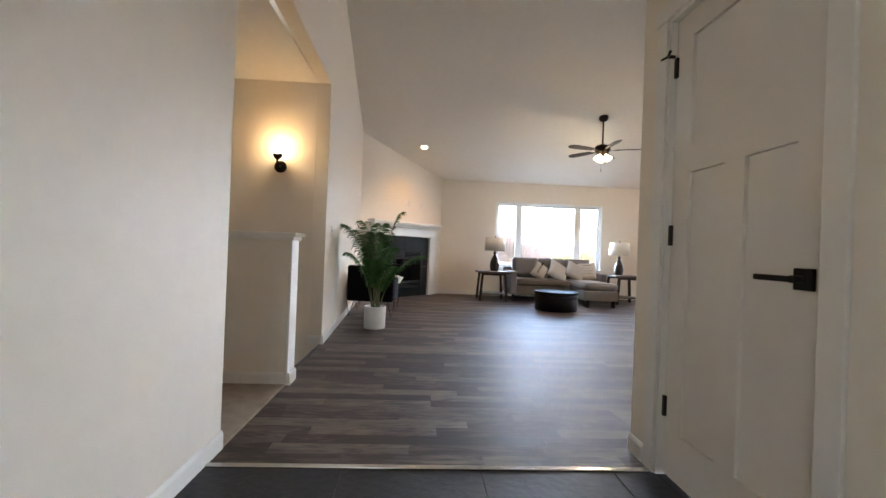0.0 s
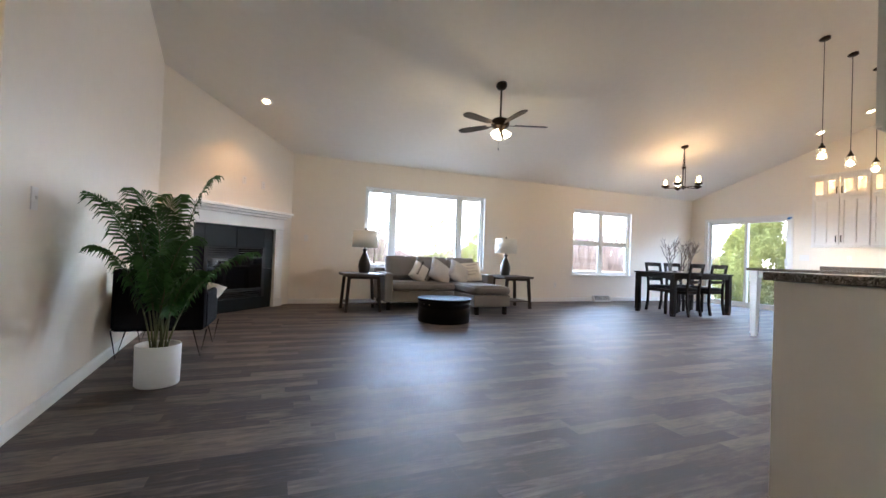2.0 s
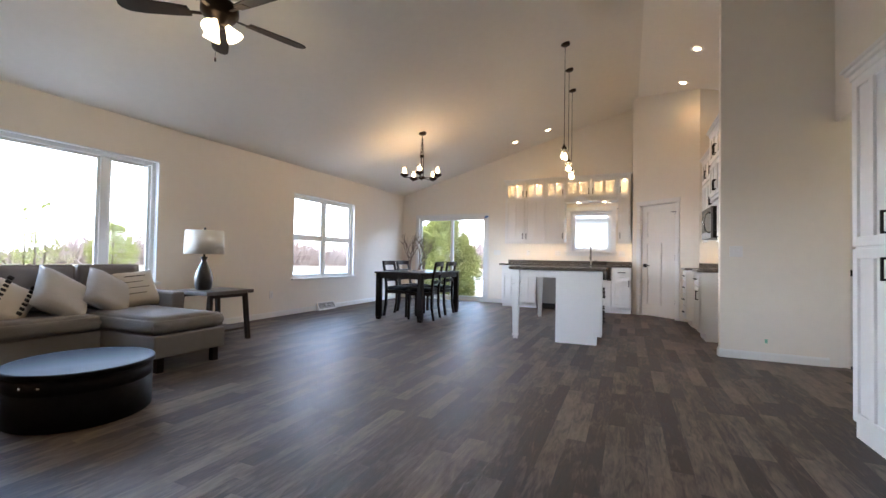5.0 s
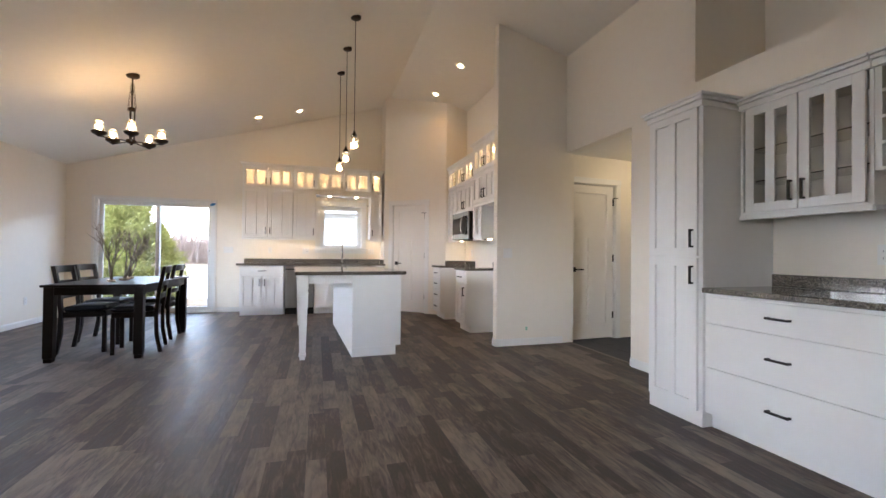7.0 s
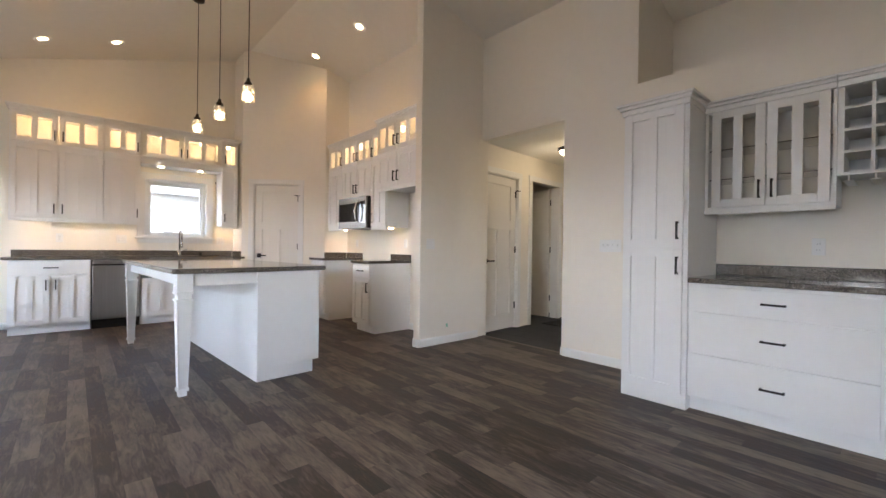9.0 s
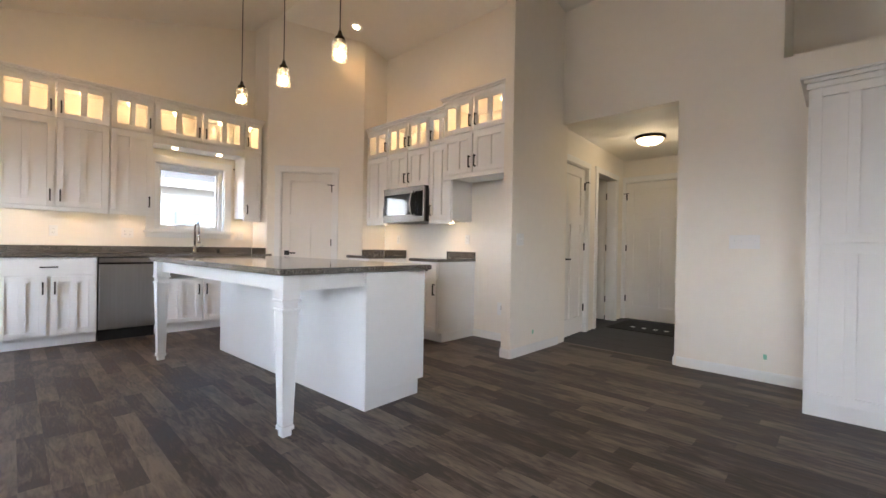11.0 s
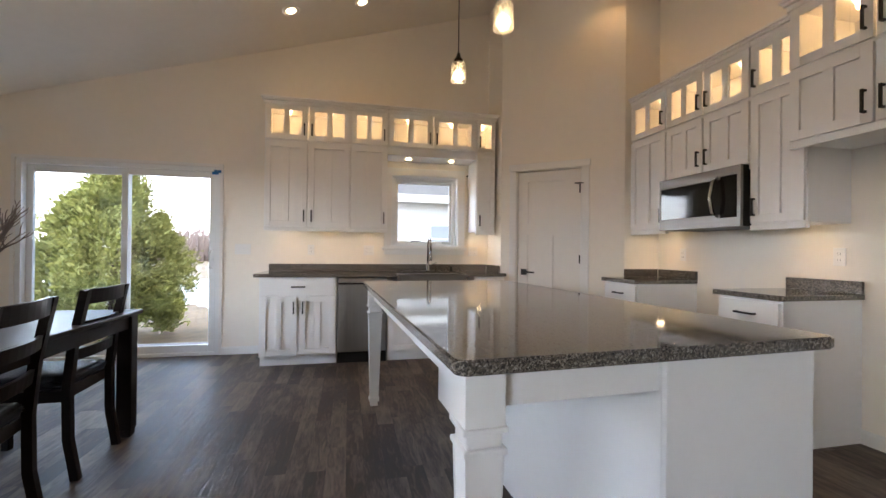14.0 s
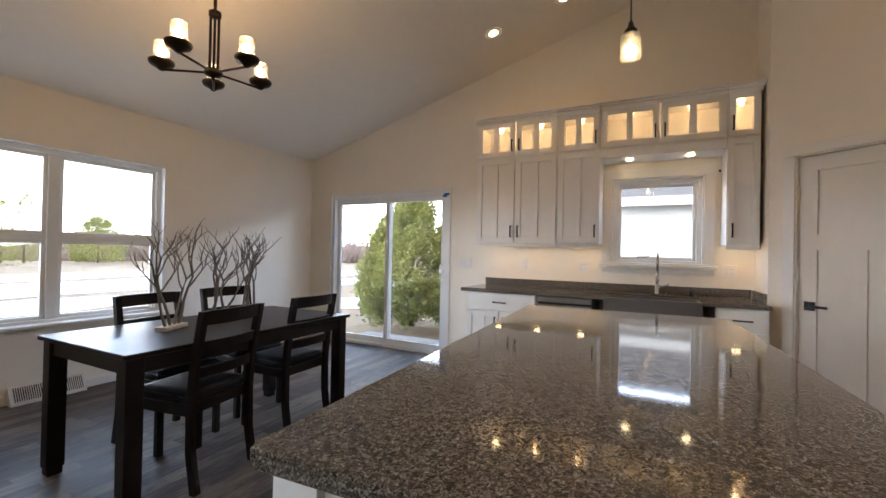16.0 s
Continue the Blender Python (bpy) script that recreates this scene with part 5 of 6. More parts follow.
hl = thing("flush_ceiling_lamp", "bronze-rimmed frosted dome lamp on the hall ceiling, lit", "ceiling lamp", pose(5.92, 0.66, HZ))
part("rim", lathe([(0.165, -0.001), (0.170, -0.02), (0.160, -0.035), (0.140, -0.036)], 36), BRONZE, hl)
part("dome", lathe([(0.150, -0.034), (0.135, -0.065), (0.09, -0.092), (0.0, -0.105)], 32), FROST, hl, "lit frosted glass dome")
part("finial", lathe([(0.010, -0.105), (0.010, -0.118), (0.0, -0.124)], 12), BRONZE, hl)
bulb_light(5.92, 0.66, HZ - 0.18, 5.0, 0.10, (1, 0.80, 0.55))


# ---- living room ----
def cushion(w, d, h, m=None, puff=0.5):
    """A soft box with rounded edges."""
    bm = bmesh.new()
    box(bm, -w / 2, w / 2, -d / 2, d / 2, 0, h)
    bmesh.ops.subdivide_edges(bm, edges=bm.edges, cuts=5, use_grid_fill=True)
    for v in bm.verts:
        u, s, q = 2 * v.co.x / w, 2 * v.co.y / d, 2 * v.co.z / h - 1
        k = (1 - abs(u) ** 4) * (1 - abs(s) ** 4)
        v.co.z = h / 2 + (v.co.z - h / 2) * (1 + puff * 0.25 * k)
        r = 1 - 0.035 * (abs(q) ** 3)
        v.co.x *= 1 - (1 - r) * 1.2 * (1 if abs(u) > 0.9 else 0.3)
        v.co.y *= 1 - (1 - r) * 1.2 * (1 if abs(s) > 0.9 else 0.3)
    bmesh.ops.bevel(bm, geom=[e for e in bm.edges if len(e.link_faces) == 2 and e.calc_face_angle() > 0.9], offset=0.02, segments=3, affect="EDGES")
    for f in bm.faces:
        f.smooth = True
    if m:
        bmesh.ops.transform(bm, matrix=m, verts=bm.verts)
    return bm


def pillow_mesh(w, h, t):
    """A square throw pillow, thick in the middle with pinched corners, standing in the x-z plane."""
    bm = bmesh.new()
    n = 12
    grid = {}
    for side in (0, 1):
        for i in range(n + 1):
            for j in range(n + 1):
                u, v = 2 * i / n - 1, 2 * j / n - 1
                edge = abs(u) == 1 or abs(v) == 1
                if edge and side:
                    grid[side, i, j] = grid[0, i, j]
                    continue
                k = ((1 - u ** 4) * (1 - v ** 4)) ** 0.5
                pin = 1 - 0.10 * (1 - abs(u * v)) * (max(abs(u), abs(v)) ** 3)
                grid[side, i, j] = bm.verts.new((u * w / 2 * pin, (1 if side else -1) * t / 2 * k, h / 2 + v * h / 2 * pin))
        for i in range(n):
            for j in range(n):
                q = (grid[side, i, j], grid[side, i + 1, j], grid[side, i + 1, j + 1], grid[side, i, j + 1])
                bm.faces.new(q if not side else q[::-1]).smooth = True
    return bm


SX0, SX1, SYB = 2.10, 4.02, 8.62
sofa = thing("sectional_sofa", "grey fabric sectional sofa with chaise under the window", "sofa", pose((SX0 + SX1) / 2, 8.2, 0))
sx = (SX0 + SX1) / 2
L = lambda x: x - sx  # noqa: E731
part("base", boxes((L(SX0 + 0.14), L(3.34), -0.36, 0.40, 0.13, 0.31), bevel=0.012), SOFA, sofa)
part("chaise_base", boxes((L(3.345), L(SX1 - 0.03), -1.10, 0.40, 0.13, 0.31), bevel=0.012), SOFA, sofa)
part("back_frame", boxes((L(SX0), L(SX1), 0.28, 0.42, 0.13, 0.66), bevel=0.025), SOFA, sofa)
part("arm", boxes((L(SX0), L(SX0 + 0.138), -0.40, 0.279, 0.13, 0.60), bevel=0.025), SOFA, sofa)
part("arm", boxes((L(SX1 - 0.029), L(SX1 + 0.10), -0.32, 0.279, 0.13, 0.60), bevel=0.025), SOFA, sofa)
part("seat_cushion", cushion(1.10, 0.66, 0.135, Matrix.Translation((L(2.79), -0.06, 0.312))), SOFA, sofa)
part("chaise_cushion", cushion(0.66, 1.36, 0.135, Matrix.Translation((L(3.672), -0.41, 0.312))), SOFA, sofa)
for k, x in enumerate((2.53, 3.10, 3.66)):
    part("back_cushion", cushion(0.55, 0.40, 0.16, Matrix.Translation((L(x), 0.24, 0.46)) @ Matrix.Rotation(radians(80), 4, "X") @ Matrix.Translation((0, 0.2, 0)), 1.0), SOFA, sofa)
for x, y in ((SX0 + 0.08, -0.34), (SX0 + 0.08, 0.35), (SX1 - 0.1, 0.35), (3.42, -1.04), (SX1 - 0.10, -1.04), (3.0, -0.30)):
    part("leg", boxes((L(x) - 0.028, L(x) + 0.028, y - 0.028, y + 0.028, 0, 0.131), bevel=0.004), EBONY, sofa)


def pillow(label, x, y, z, rx, ry, rz, mat, size=0.44, kind=""):
    ob = thing("throw_pillow", label, "pillow", pose(x, y, z, rx, ry, rz), "pillows on the sofa")
    part("cover", pillow_mesh(size, size, 0.16), mat, ob)
    if kind == "dash":
        for k in range(7):
            for c in (-0.08, 0.09):
                part("stitch", boxes((c - 0.012, c + 0.026, -0.083, -0.060, 0.08 + 0.045 * k, 0.105 + 0.045 * k), bevel=0.004), DARKYARN, ob)
    if kind == "lines":
        for k in range(4):
            z0 = 0.12 + 0.065 * k
            part("stitch", boxes((-0.12 + 0.03 * (k % 2), 0.06 + 0.04 * (k % 2), -0.083, -0.062, z0, z0 + 0.006), bevel=0.002), DARKYARN, ob)
    return ob


pillow("cream throw pillow with dark woven dashes, leaning", 2.72, 8.06, 0.45, -34, 34, -6, CREAM, 0.38, "dash")
pillow("large pale grey throw pillow, tipped on its corner", 3.07, 7.94, 0.455, -38, 33, 4, PILLOW, 0.46)
pillow("pale grey throw pillow, tipped sideways", 3.46, 8.02, 0.455, -36, 31, 3, PILLOW, 0.43)
pillow("cream throw pillow with thin dark stitches", 3.83, 8.13, 0.445, -32, -5, -6, CREAM, 0.42, "lines")


def end_table(m, label):
    ob = thing("end_table", label, "table", m, "end tables beside the sofa")
    part("tabletop", boxes((-0.305, 0.305, -0.29, 0.29, 0.545, 0.585), bevel=0.006), TABLETOP, ob)
    for sx_ in (-1, 1):
        for sy_ in (-1, 1):
            bm = bmesh.new()
            ax, bx = sx_ * 0.262, sx_ * 0.222
            ay, by = sy_ * 0.255, sy_ * 0.235
            lo = [bm.verts.new((ax + p * 0.022, ay + q * 0.022, 0)) for p, q in ((-1, -1), (1, -1), (1, 1), (-1, 1))]
            hi = [bm.verts.new((bx + p * 0.022, by + q * 0.022, 0.546)) for p, q in ((-1, -1), (1, -1), (1, 1), (-1, 1))]
            bm.faces.new(lo), bm.faces.new(hi)
            for i in range(4):
                bm.faces.new((lo[i], lo[(i + 1) % 4], hi[(i + 1) % 4], hi[i]))
            part("leg", bm, TABLELEG, ob)
    part("shelf", boxes((-0.24, 0.24, -0.235, 0.235, 0.12, 0.145), bevel=0.004), TABLETOP, ob)
    part("apron", boxes((-0.20, 0.20, -0.25, -0.23, 0.505, 0.544), bevel=0.003), TABLELEG, ob)
    part("apron", boxes((-0.20, 0.20, 0.23, 0.25, 0.505, 0.544), bevel=0.003), TABLELEG, ob)
    return ob


T1, T2 = (1.74, 7.92), (4.53, 7.98)
end_table(pose(*T1, 0), "dark wooden end table with splayed legs and shelf")
end_table(pose(*T2, 0), "dark wooden end table with splayed legs beside the chaise")


def table_lamp(m):
    ob = thing("table_lamp", "black carved table lamp with white drum shade", "lamp", m @ Matrix.Diagonal((1, 1, 0.92, 1)), "lamps on the end tables")
    part("base", lathe([(0.070, 0), (0.078, 0.012), (0.090, 0.07), (0.095, 0.13), (0.086, 0.20), (0.058, 0.28), (0.034, 0.335), (0.022, 0.365), (0.030, 0.39), (0.040, 0.41), (0.012, 0.415), (0.010, 0.50), (0.0, 0.50)], 28), LAMPWOOD, ob)
    part("shade", lathe([(0.205, 0.445), (0.195, 0.735), (0.191, 0.735), (0.201, 0.445)], 36), SHADE, ob, "white linen drum shade")
    part("harp", tube([(0, 0, 0.49), (0.03, 0, 0.60), (0.0, 0, 0.74)], 0.003, 6), BRONZE, ob)
    part("spider", boxes((-0.192, 0.192, -0.002, 0.002, 0.728, 0.732), (-0.002, 0.002, -0.192, 0.192, 0.7325, 0.7355)), BRONZE, ob)
    part("finial", lathe([(0.004, 0.735), (0.016, 0.745), (0.013, 0.765), (0.0, 0.785)], 14), LAMPWOOD, ob)
    return ob


table_lamp(pose(T1[0] + 0.05, T1[1] + 0.02, 0.585))
table_lamp(pose(T2[0] - 0.10, T2[1] + 0.05, 0.585))
ott = thing("drum_coffee_table", "round black drum coffee table with raised rim", "coffee table", pose(2.68, 6.71, 0))
part("drum", lathe([(0.35, 0), (0.360, 0.008), (0.362, 0.196), (0.355, 0.200), (0.355, 0.208), (0.362, 0.212), (0.362, 0.288), (0.30, 0.289)], 48), DRUM, ott)
part("top", lathe([(0.0, 0.2895), (0.370, 0.290), (0.375, 0.296), (0.375, 0.318), (0.369, 0.324), (0.362, 0.320), (0.0, 0.320)], 48), DRUM, ott)
for a in (200, 215):
    part("stud", lathe([(0.0, 0.0), (0.010, 0.002), (0.008, 0.010), (0.0, 0.012)], 10, Matrix.Rotation(radians(a), 4, "Z") @ Matrix.Translation((0.36, 0, 0.25)) @ Matrix.Rotation(radians(90), 4, "Y")), CHROME, ott)

arm = thing("accent_chair", "black accent chair with black hairpin legs", "chair", pose(-0.36, 5.56, 0, 0, 0, -3))
part("seat", boxes((-0.262, 0.262, -0.24, 0.32, 0.24, 0.38), bevel=0.03), VELVET, arm)
part("backrest", boxes((-0.32, 0.32, -0.34, -0.25, 0.23, 0.715), bevel=0.03), VELVET, arm)
for s in (-1, 1):
    part("armrest", boxes((min(s * 0.265, s * 0.322), max(s * 0.265, s * 0.322), -0.245, 0.24, 0.23, 0.54), bevel=0.025), VELVET, arm)
for x in (-0.28, 0.28):
    for y in (-0.28, 0.26):
        part("hairpin_leg", tube([(x - 0.05, y, 0.235), (x + 0.01 * (1 if x > 0 else -1), y, 0.008), (x + 0.05, y, 0.235)], 0.006, 8), BLACK, arm)
pw = thing("throw_pillow", "cream throw pillow on the accent chair", "pillow", pose(-0.225, 5.70, 0.385, -50, 10, -32))
part("cover", pillow_mesh(0.32, 0.28, 0.13), CREAM, pw)

palm = thing("potted_palm", "green artificial palm in a white round pot", "plant", pose(-0.235, 4.59, 0))
part("pot", lathe([(0.122, 0), (0.127, 0.008), (0.131, 0.258), (0.127, 0.264), (0.120, 0.258), (0.116, 0.205), (0.0, 0.205)], 40), POT, palm, "white ceramic pot")
part("soil", lathe([(0.115, 0.206), (0.10, 0.218), (0.0, 0.222)], 24), SOIL, palm)
rnd = random.Random(4)


def frond(ang, reach, height, length, n=50, bare=0.36):
    """A palm frond: an arching rib, bare below, with long drooping paired leaflets."""
    d = Vector((math.cos(ang), math.sin(ang), 0))
    side = Vector((-d.y, d.x, 0))
    rib = []
    for k in range(n + 1):
        u = k / n
        rib.append(Vector((0.03 * math.cos(ang * 3), 0.03 * math.sin(ang * 3), 0.21)) + d * (0.01 + reach * (0.35 * u + 0.65 * u ** 2.4)) + Vector((0, 0, height * (u - 0.16 * u ** 5) / 0.84)))
    tube(rib[::2], 0.0075, 6, fb := bmesh.new(), 0.25)
    part("stem", fb, STEM, palm)
    bm = bmesh.new()
    for k in range(int(bare * n), n + 1):
        u = k / n
        w0 = (u - bare) / (1 - bare)
        ll = length * (0.45 + 0.75 * math.sin(math.pi * min(1, 0.12 + 0.80 * w0))) * (0.88 + 0.24 * rnd.random())
        t = (rib[k] - rib[k - 1]).normalized()
        for s in (-1, 1):
            out = (side * s * 0.9 + t * (0.30 + 0.55 * w0) + d * rnd.uniform(-0.12, 0.12)).normalized()
            w = (t * 0.006 + Vector((0, 0, 0.003))) * (1.1 - 0.4 * w0)
            p0 = rib[k]
            p1 = p0 + out * ll * 0.42 + Vector((0, 0, 0.016))
            p2 = p0 + out * ll * 0.78 + Vector((0, 0, -0.10 * ll))
            p3 = p0 + out * ll * 0.98 + Vector((0, 0, -0.42 * ll))
            va = [bm.verts.new(q) for q in (p0 - w * 0.5, p0 + w * 0.5, p1 + w, p1 - w, p2 + w * 0.75, p2 - w * 0.75, p3)]
            for f in ((0, 1, 2, 3), (3, 2, 4, 5), (5, 4, 6)):
                bm.faces.new([va[i] for i in f])
    fr = part("frond", bm, LEAF, palm)
    fr["kind"] = "stuff"


for ang, reach, height, length in ((2.9, 0.40, 1.00, 0.19), (2.45, 0.25, 1.05, 0.19), (3.7, 0.24, 0.92, 0.19), (0.25, 0.24, 1.17, 0.16), (1.2, 0.13, 1.02, 0.18), (4.6, 0.20, 0.90, 0.19), (0.05, 0.50, 0.66, 0.15), (5.5, 0.26, 0.74, 0.17), (1.9, 0.22, 0.78, 0.17), (3.3, 0.30, 0.66, 0.17), (5.9, 0.20, 0.52, 0.15), (4.2, 0.16, 0.60, 0.16), (0.7, 0.28, 0.50, 0.15)):
    frond(ang, reach, height, length)

# ---- dining ----
TX0, TX1, TY0, TY1 = 6.845, 8.405, 6.45, 7.32
dt = thing("dining_table", "espresso wooden dining table with square legs", "table", pose((TX0 + TX1) / 2, (TY0 + TY1) / 2, 0))
w2, d2 = (TX1 - TX0) / 2, (TY1 - TY0) / 2
part("tabletop", boxes((-w2, w2, -d2, d2, 0.735, 0.76), bevel=0.005), EBONY, dt)
part("apron", boxes((-w2 + 0.1, w2 - 0.1, -d2 + 0.035, -d2 + 0.055, 0.655, 0.734), (-w2 + 0.1, w2 - 0.1, d2 - 0.055, d2 - 0.035, 0.655, 0.734), (-w2 + 0.035, -w2 + 0.055, -d2 + 0.1, d2 - 0.1, 0.655, 0.734), (w2 - 0.055, w2 - 0.035, -d2 + 0.1, d2 - 0.1, 0.655, 0.734), bevel=0.002), EBONY, dt)
for a in (-1, 1):
    for b in (-1, 1):
        x, y = a * (w2 - 0.06), b * (d2 - 0.06)
        part("leg", boxes((x - 0.04, x + 0.04, y - 0.04, y + 0.04, 0.04, 0.734), (x - 0.034, x + 0.034, y - 0.034, y + 0.034, 0.0, 0.04), bevel=0.006), EBONY, dt)


def dining_chair():
    """Faces +y; origin under the seat's middle."""
    ob = thing("dining_chair", "espresso ladder-back dining chair with black padded seat", "chair", Matrix(), "chairs round the table")
    part("seat_pad", cushion(0.43, 0.40, 0.055, Matrix.Translation((0, 0.01, 0.445)), 1.2), SEATPAD, ob, "black padded seat")
    part("seat_frame", boxes((-0.205, 0.205, -0.18, 0.20, 0.385, 0.444), bevel=0.004), EBONY, ob)
    for x in (-1, 1):
        part("front_leg", boxes((x * 0.19 - 0.019, x * 0.19 + 0.019, 0.165, 0.203, 0, 0.386), bevel=0.004), EBONY, ob)
        bm = bmesh.new()
        pts = [(-0.235, 0.0), (-0.20, 0.20), (-0.195, 0.44), (-0.215, 0.66), (-0.265, 0.93)]
        for (y0, z0), (y1, z1) in zip(pts, pts[1:]):
            q = [(x * 0.195 - 0.018, y0 - 0.018, z0), (x * 0.195 + 0.018, y0 - 0.018, z0), (x * 0.195 + 0.018, y0 + 0.018, z0), (x * 0.195 - 0.018, y0 + 0.018, z0)]
            r = [(x * 0.195 - 0.018, y1 - 0.018, z1), (x * 0.195 + 0.018, y1 - 0.018, z1), (x * 0.195 + 0.018, y1 + 0.018, z1), (x * 0.195 - 0.018, y1 + 0.018, z1)]
            lo_, hi_ = [bm.verts.new(v) for v in q], [bm.verts.new(v) for v in r]
            for i in range(4):
                bm.faces.new((lo_[i], lo_[(i + 1) % 4], hi_[(i + 1) % 4], hi_[i]))
            if z0 == 0.0:
                bm.faces.new(lo_)
            if z1 == 0.93:
                bm.faces.new(hi_)
        bmesh.ops.remove_doubles(bm, verts=bm.verts, dist=0.0001)
        part("back_leg", bm, EBONY, ob)
    for z, h, name in ((0.895, 0.075, "top_rail"), (0.745, 0.055, "back_slat"), (0.605, 0.055, "back_slat")):
        bm = bmesh.new()
        n = 8
        for k in range(n):
            xa, xb = -0.178 + 0.356 * k / n, -0.178 + 0.356 * (k + 1) / n
            ya = -0.195 - 0.07 * (z - 0.55) / 0.38 - 0.022 * (1 - (2 * k / n - 1) ** 2)
            yb = -0.195 - 0.07 * (z - 0.55) / 0.38 - 0.022 * (1 - (2 * (k + 1) / n - 1) ** 2)
            lo_ = [bm.verts.new(v) for v in ((xa, ya - 0.009, z - h / 2), (xa, ya + 0.009, z - h / 2), (xa, ya + 0.002, z + h / 2), (xa, ya - 0.016, z + h / 2))]
            hi_ = [bm.verts.new(v) for v in ((xb, yb - 0.009, z - h / 2), (xb, yb + 0.009, z - h / 2), (xb, yb + 0.002, z + h / 2), (xb, yb - 0.016, z + h / 2))]
            for i in range(4):
                bm.faces.new((lo_[i], lo_[(i + 1) % 4], hi_[(i + 1) % 4], hi_[i]))
            if k == 0:
                bm.faces.new(lo_)
            if k == n - 1:
                bm.faces.new(hi_)
        bmesh.ops.remove_doubles(bm, verts=bm.verts, dist=0.0001)
        part(name, bm, EBONY, ob)
    return ob


chair = dining_chair()
chair.matrix_basis = pose(7.31, 6.66, 0, 0, 0, 9)
copy_thing(chair, pose(8.04, 6.74, 0, 0, 0, 2))
copy_thing(chair, pose(7.47, 7.16, 0, 0, 0, 183))
copy_thing(chair, pose(8.09, 7.25, 0, 0, 0, 178))


def twig_stand(m, seed, n):
    ob = thing("twig_ornament", "pale bare twigs standing in a small wooden block", "ornament", m, "twig ornaments on the table")
    part("block", boxes((-0.10, 0.10, -0.035, 0.035, 0, 0.025), bevel=0.004), CREAM, ob, "pale wooden block")
    r = random.Random(seed)

    def grow(bm, p, d, length, radius, depth):
        pts = [p]
        for k in range(4):
            d = (d + Vector((r.uniform(-0.22, 0.22), r.uniform(-0.22, 0.22), r.uniform(-0.02, 0.16)))).normalized()
            pts.append(pts[-1] + d * length / 4)
        tube(pts, radius, 6, bm, 0.6)
        if depth:
            for k in range(2 + (depth > 1)):
                q = pts[2 + (k % 3)] if k else pts[-1]
                a = r.uniform(0, 6.28)
                grow(bm, q, (d + Vector((math.cos(a), math.sin(a), 0.25)) * 0.75).normalized(), length * r.uniform(0.45, 0.7), radius * 0.6, depth - 1)

    for k in range(n):
        bm = bmesh.new()
        grow(bm, Vector((-0.06 + 0.12 * k / max(1, n - 1), 0, 0.02)), Vector((r.uniform(-0.6, 0.6), r.uniform(-0.35, 0.35), 1)).normalized(), 0.30, 0.010, 3)
        part("twig", bm, TWIG, ob)


twig_stand(pose(7.33, 6.93, 0.76, 0, 0, 25), 3, 4)
twig_stand(pose(7.61, 6.91, 0.76, 0, 0, 10), 7, 4)
twig_stand(pose(7.88, 6.96, 0.76, 0, 0, 15), 12, 4)

reg = thing("baseboard_register", "white sloped baseboard heat register", "register", pose(7.42, N, 0))
part("cover", prism([(-0.10, 0.0), (-0.018, 0.0), (-0.018, 0.135), (-0.035, 0.135), (-0.10, 0.015)], "x", -0.24, 0.24), PLATE, reg)
for k in range(2):
    bm = bmesh.new()
    for j in range(16):
        x = -0.215 + 0.225 * k + 0.0135 * j
        prism([(-0.094, 0.028), (-0.090, 0.028), (-0.038, 0.122), (-0.042, 0.126)], "x", x, x + 0.006, bm)
    g = part("grille", bm, SLOT, reg)
mat = thing("door_mat", "black rubber door mat with worn pale marks", "mat", pose(6.06, -0.02, 0.004, 0, 0, 0))
part("pad", boxes((-0.46, 0.44, -0.36, 0.44, 0, 0.010), bevel=0.003), RUBBERMAT, mat)
for x in (-0.25, -0.12, 0.02, 0.16):
    part("mark", boxes((x, x + 0.05, 0.16, 0.22, 0.0102, 0.0115)), PLATE, mat)
for x, y, z, rz in ((4.68, S, 0.20, 180), (HX1, 2.30, 0.20, -90)):
    tp = thing("painters_mark", "scrap of green tape on the wall", "tape", pose(x, y, z, 0, 0, rz))
    part("scrap", boxes((-0.012, 0.012, -0.003, -0.001, -0.02, 0.02)), GREENTAPE, tp)
th = structure("trim_threshold", boxes((EX, CX, 1.375, 1.405, -0.006, 0.006), bevel=0.003), CHROME, "metal strip between tile and plank floor", "trim")
structure("trim_hall_threshold", boxes((HX0, HX1 + 0.03, S - 0.09, S - 0.045, -0.006, 0.004), bevel=0.002), STRIP, "dark strip between plank and tile floor", "trim")

# stairs going down west of the floor's edge
stairs = tagged(new("stairs"), "carpeted stair going down beside the half wall", "stairs", kind="structure")
for k in range(9):
    part("step", boxes((-0.90 - 0.255 * k, -0.645 - 0.255 * k, 2.58, 3.655, -0.19 * (k + 1) - 0.25, -0.19 * (k + 1)), bevel=0.01), CARPET, stairs)
structure("trim_stair_nosing", boxes((-0.675, -0.64, 2.575, 3.655, -0.03, 0.004), bevel=0.006), TABLELEG, "dark stair nosing", "trim")

# ---- outside ----
GZ = -0.50
structure("ground", boxes((-400, 400, -400, 400, GZ - 0.5, GZ)), GRASS, "dry spring lawn", "ground")
structure("patio_step", boxes((E + 0.17, E + 1.3, 6.3, 8.7, GZ, -0.12)), ROAD, "concrete step outside the patio door", "step")
rnd = random.Random(11)


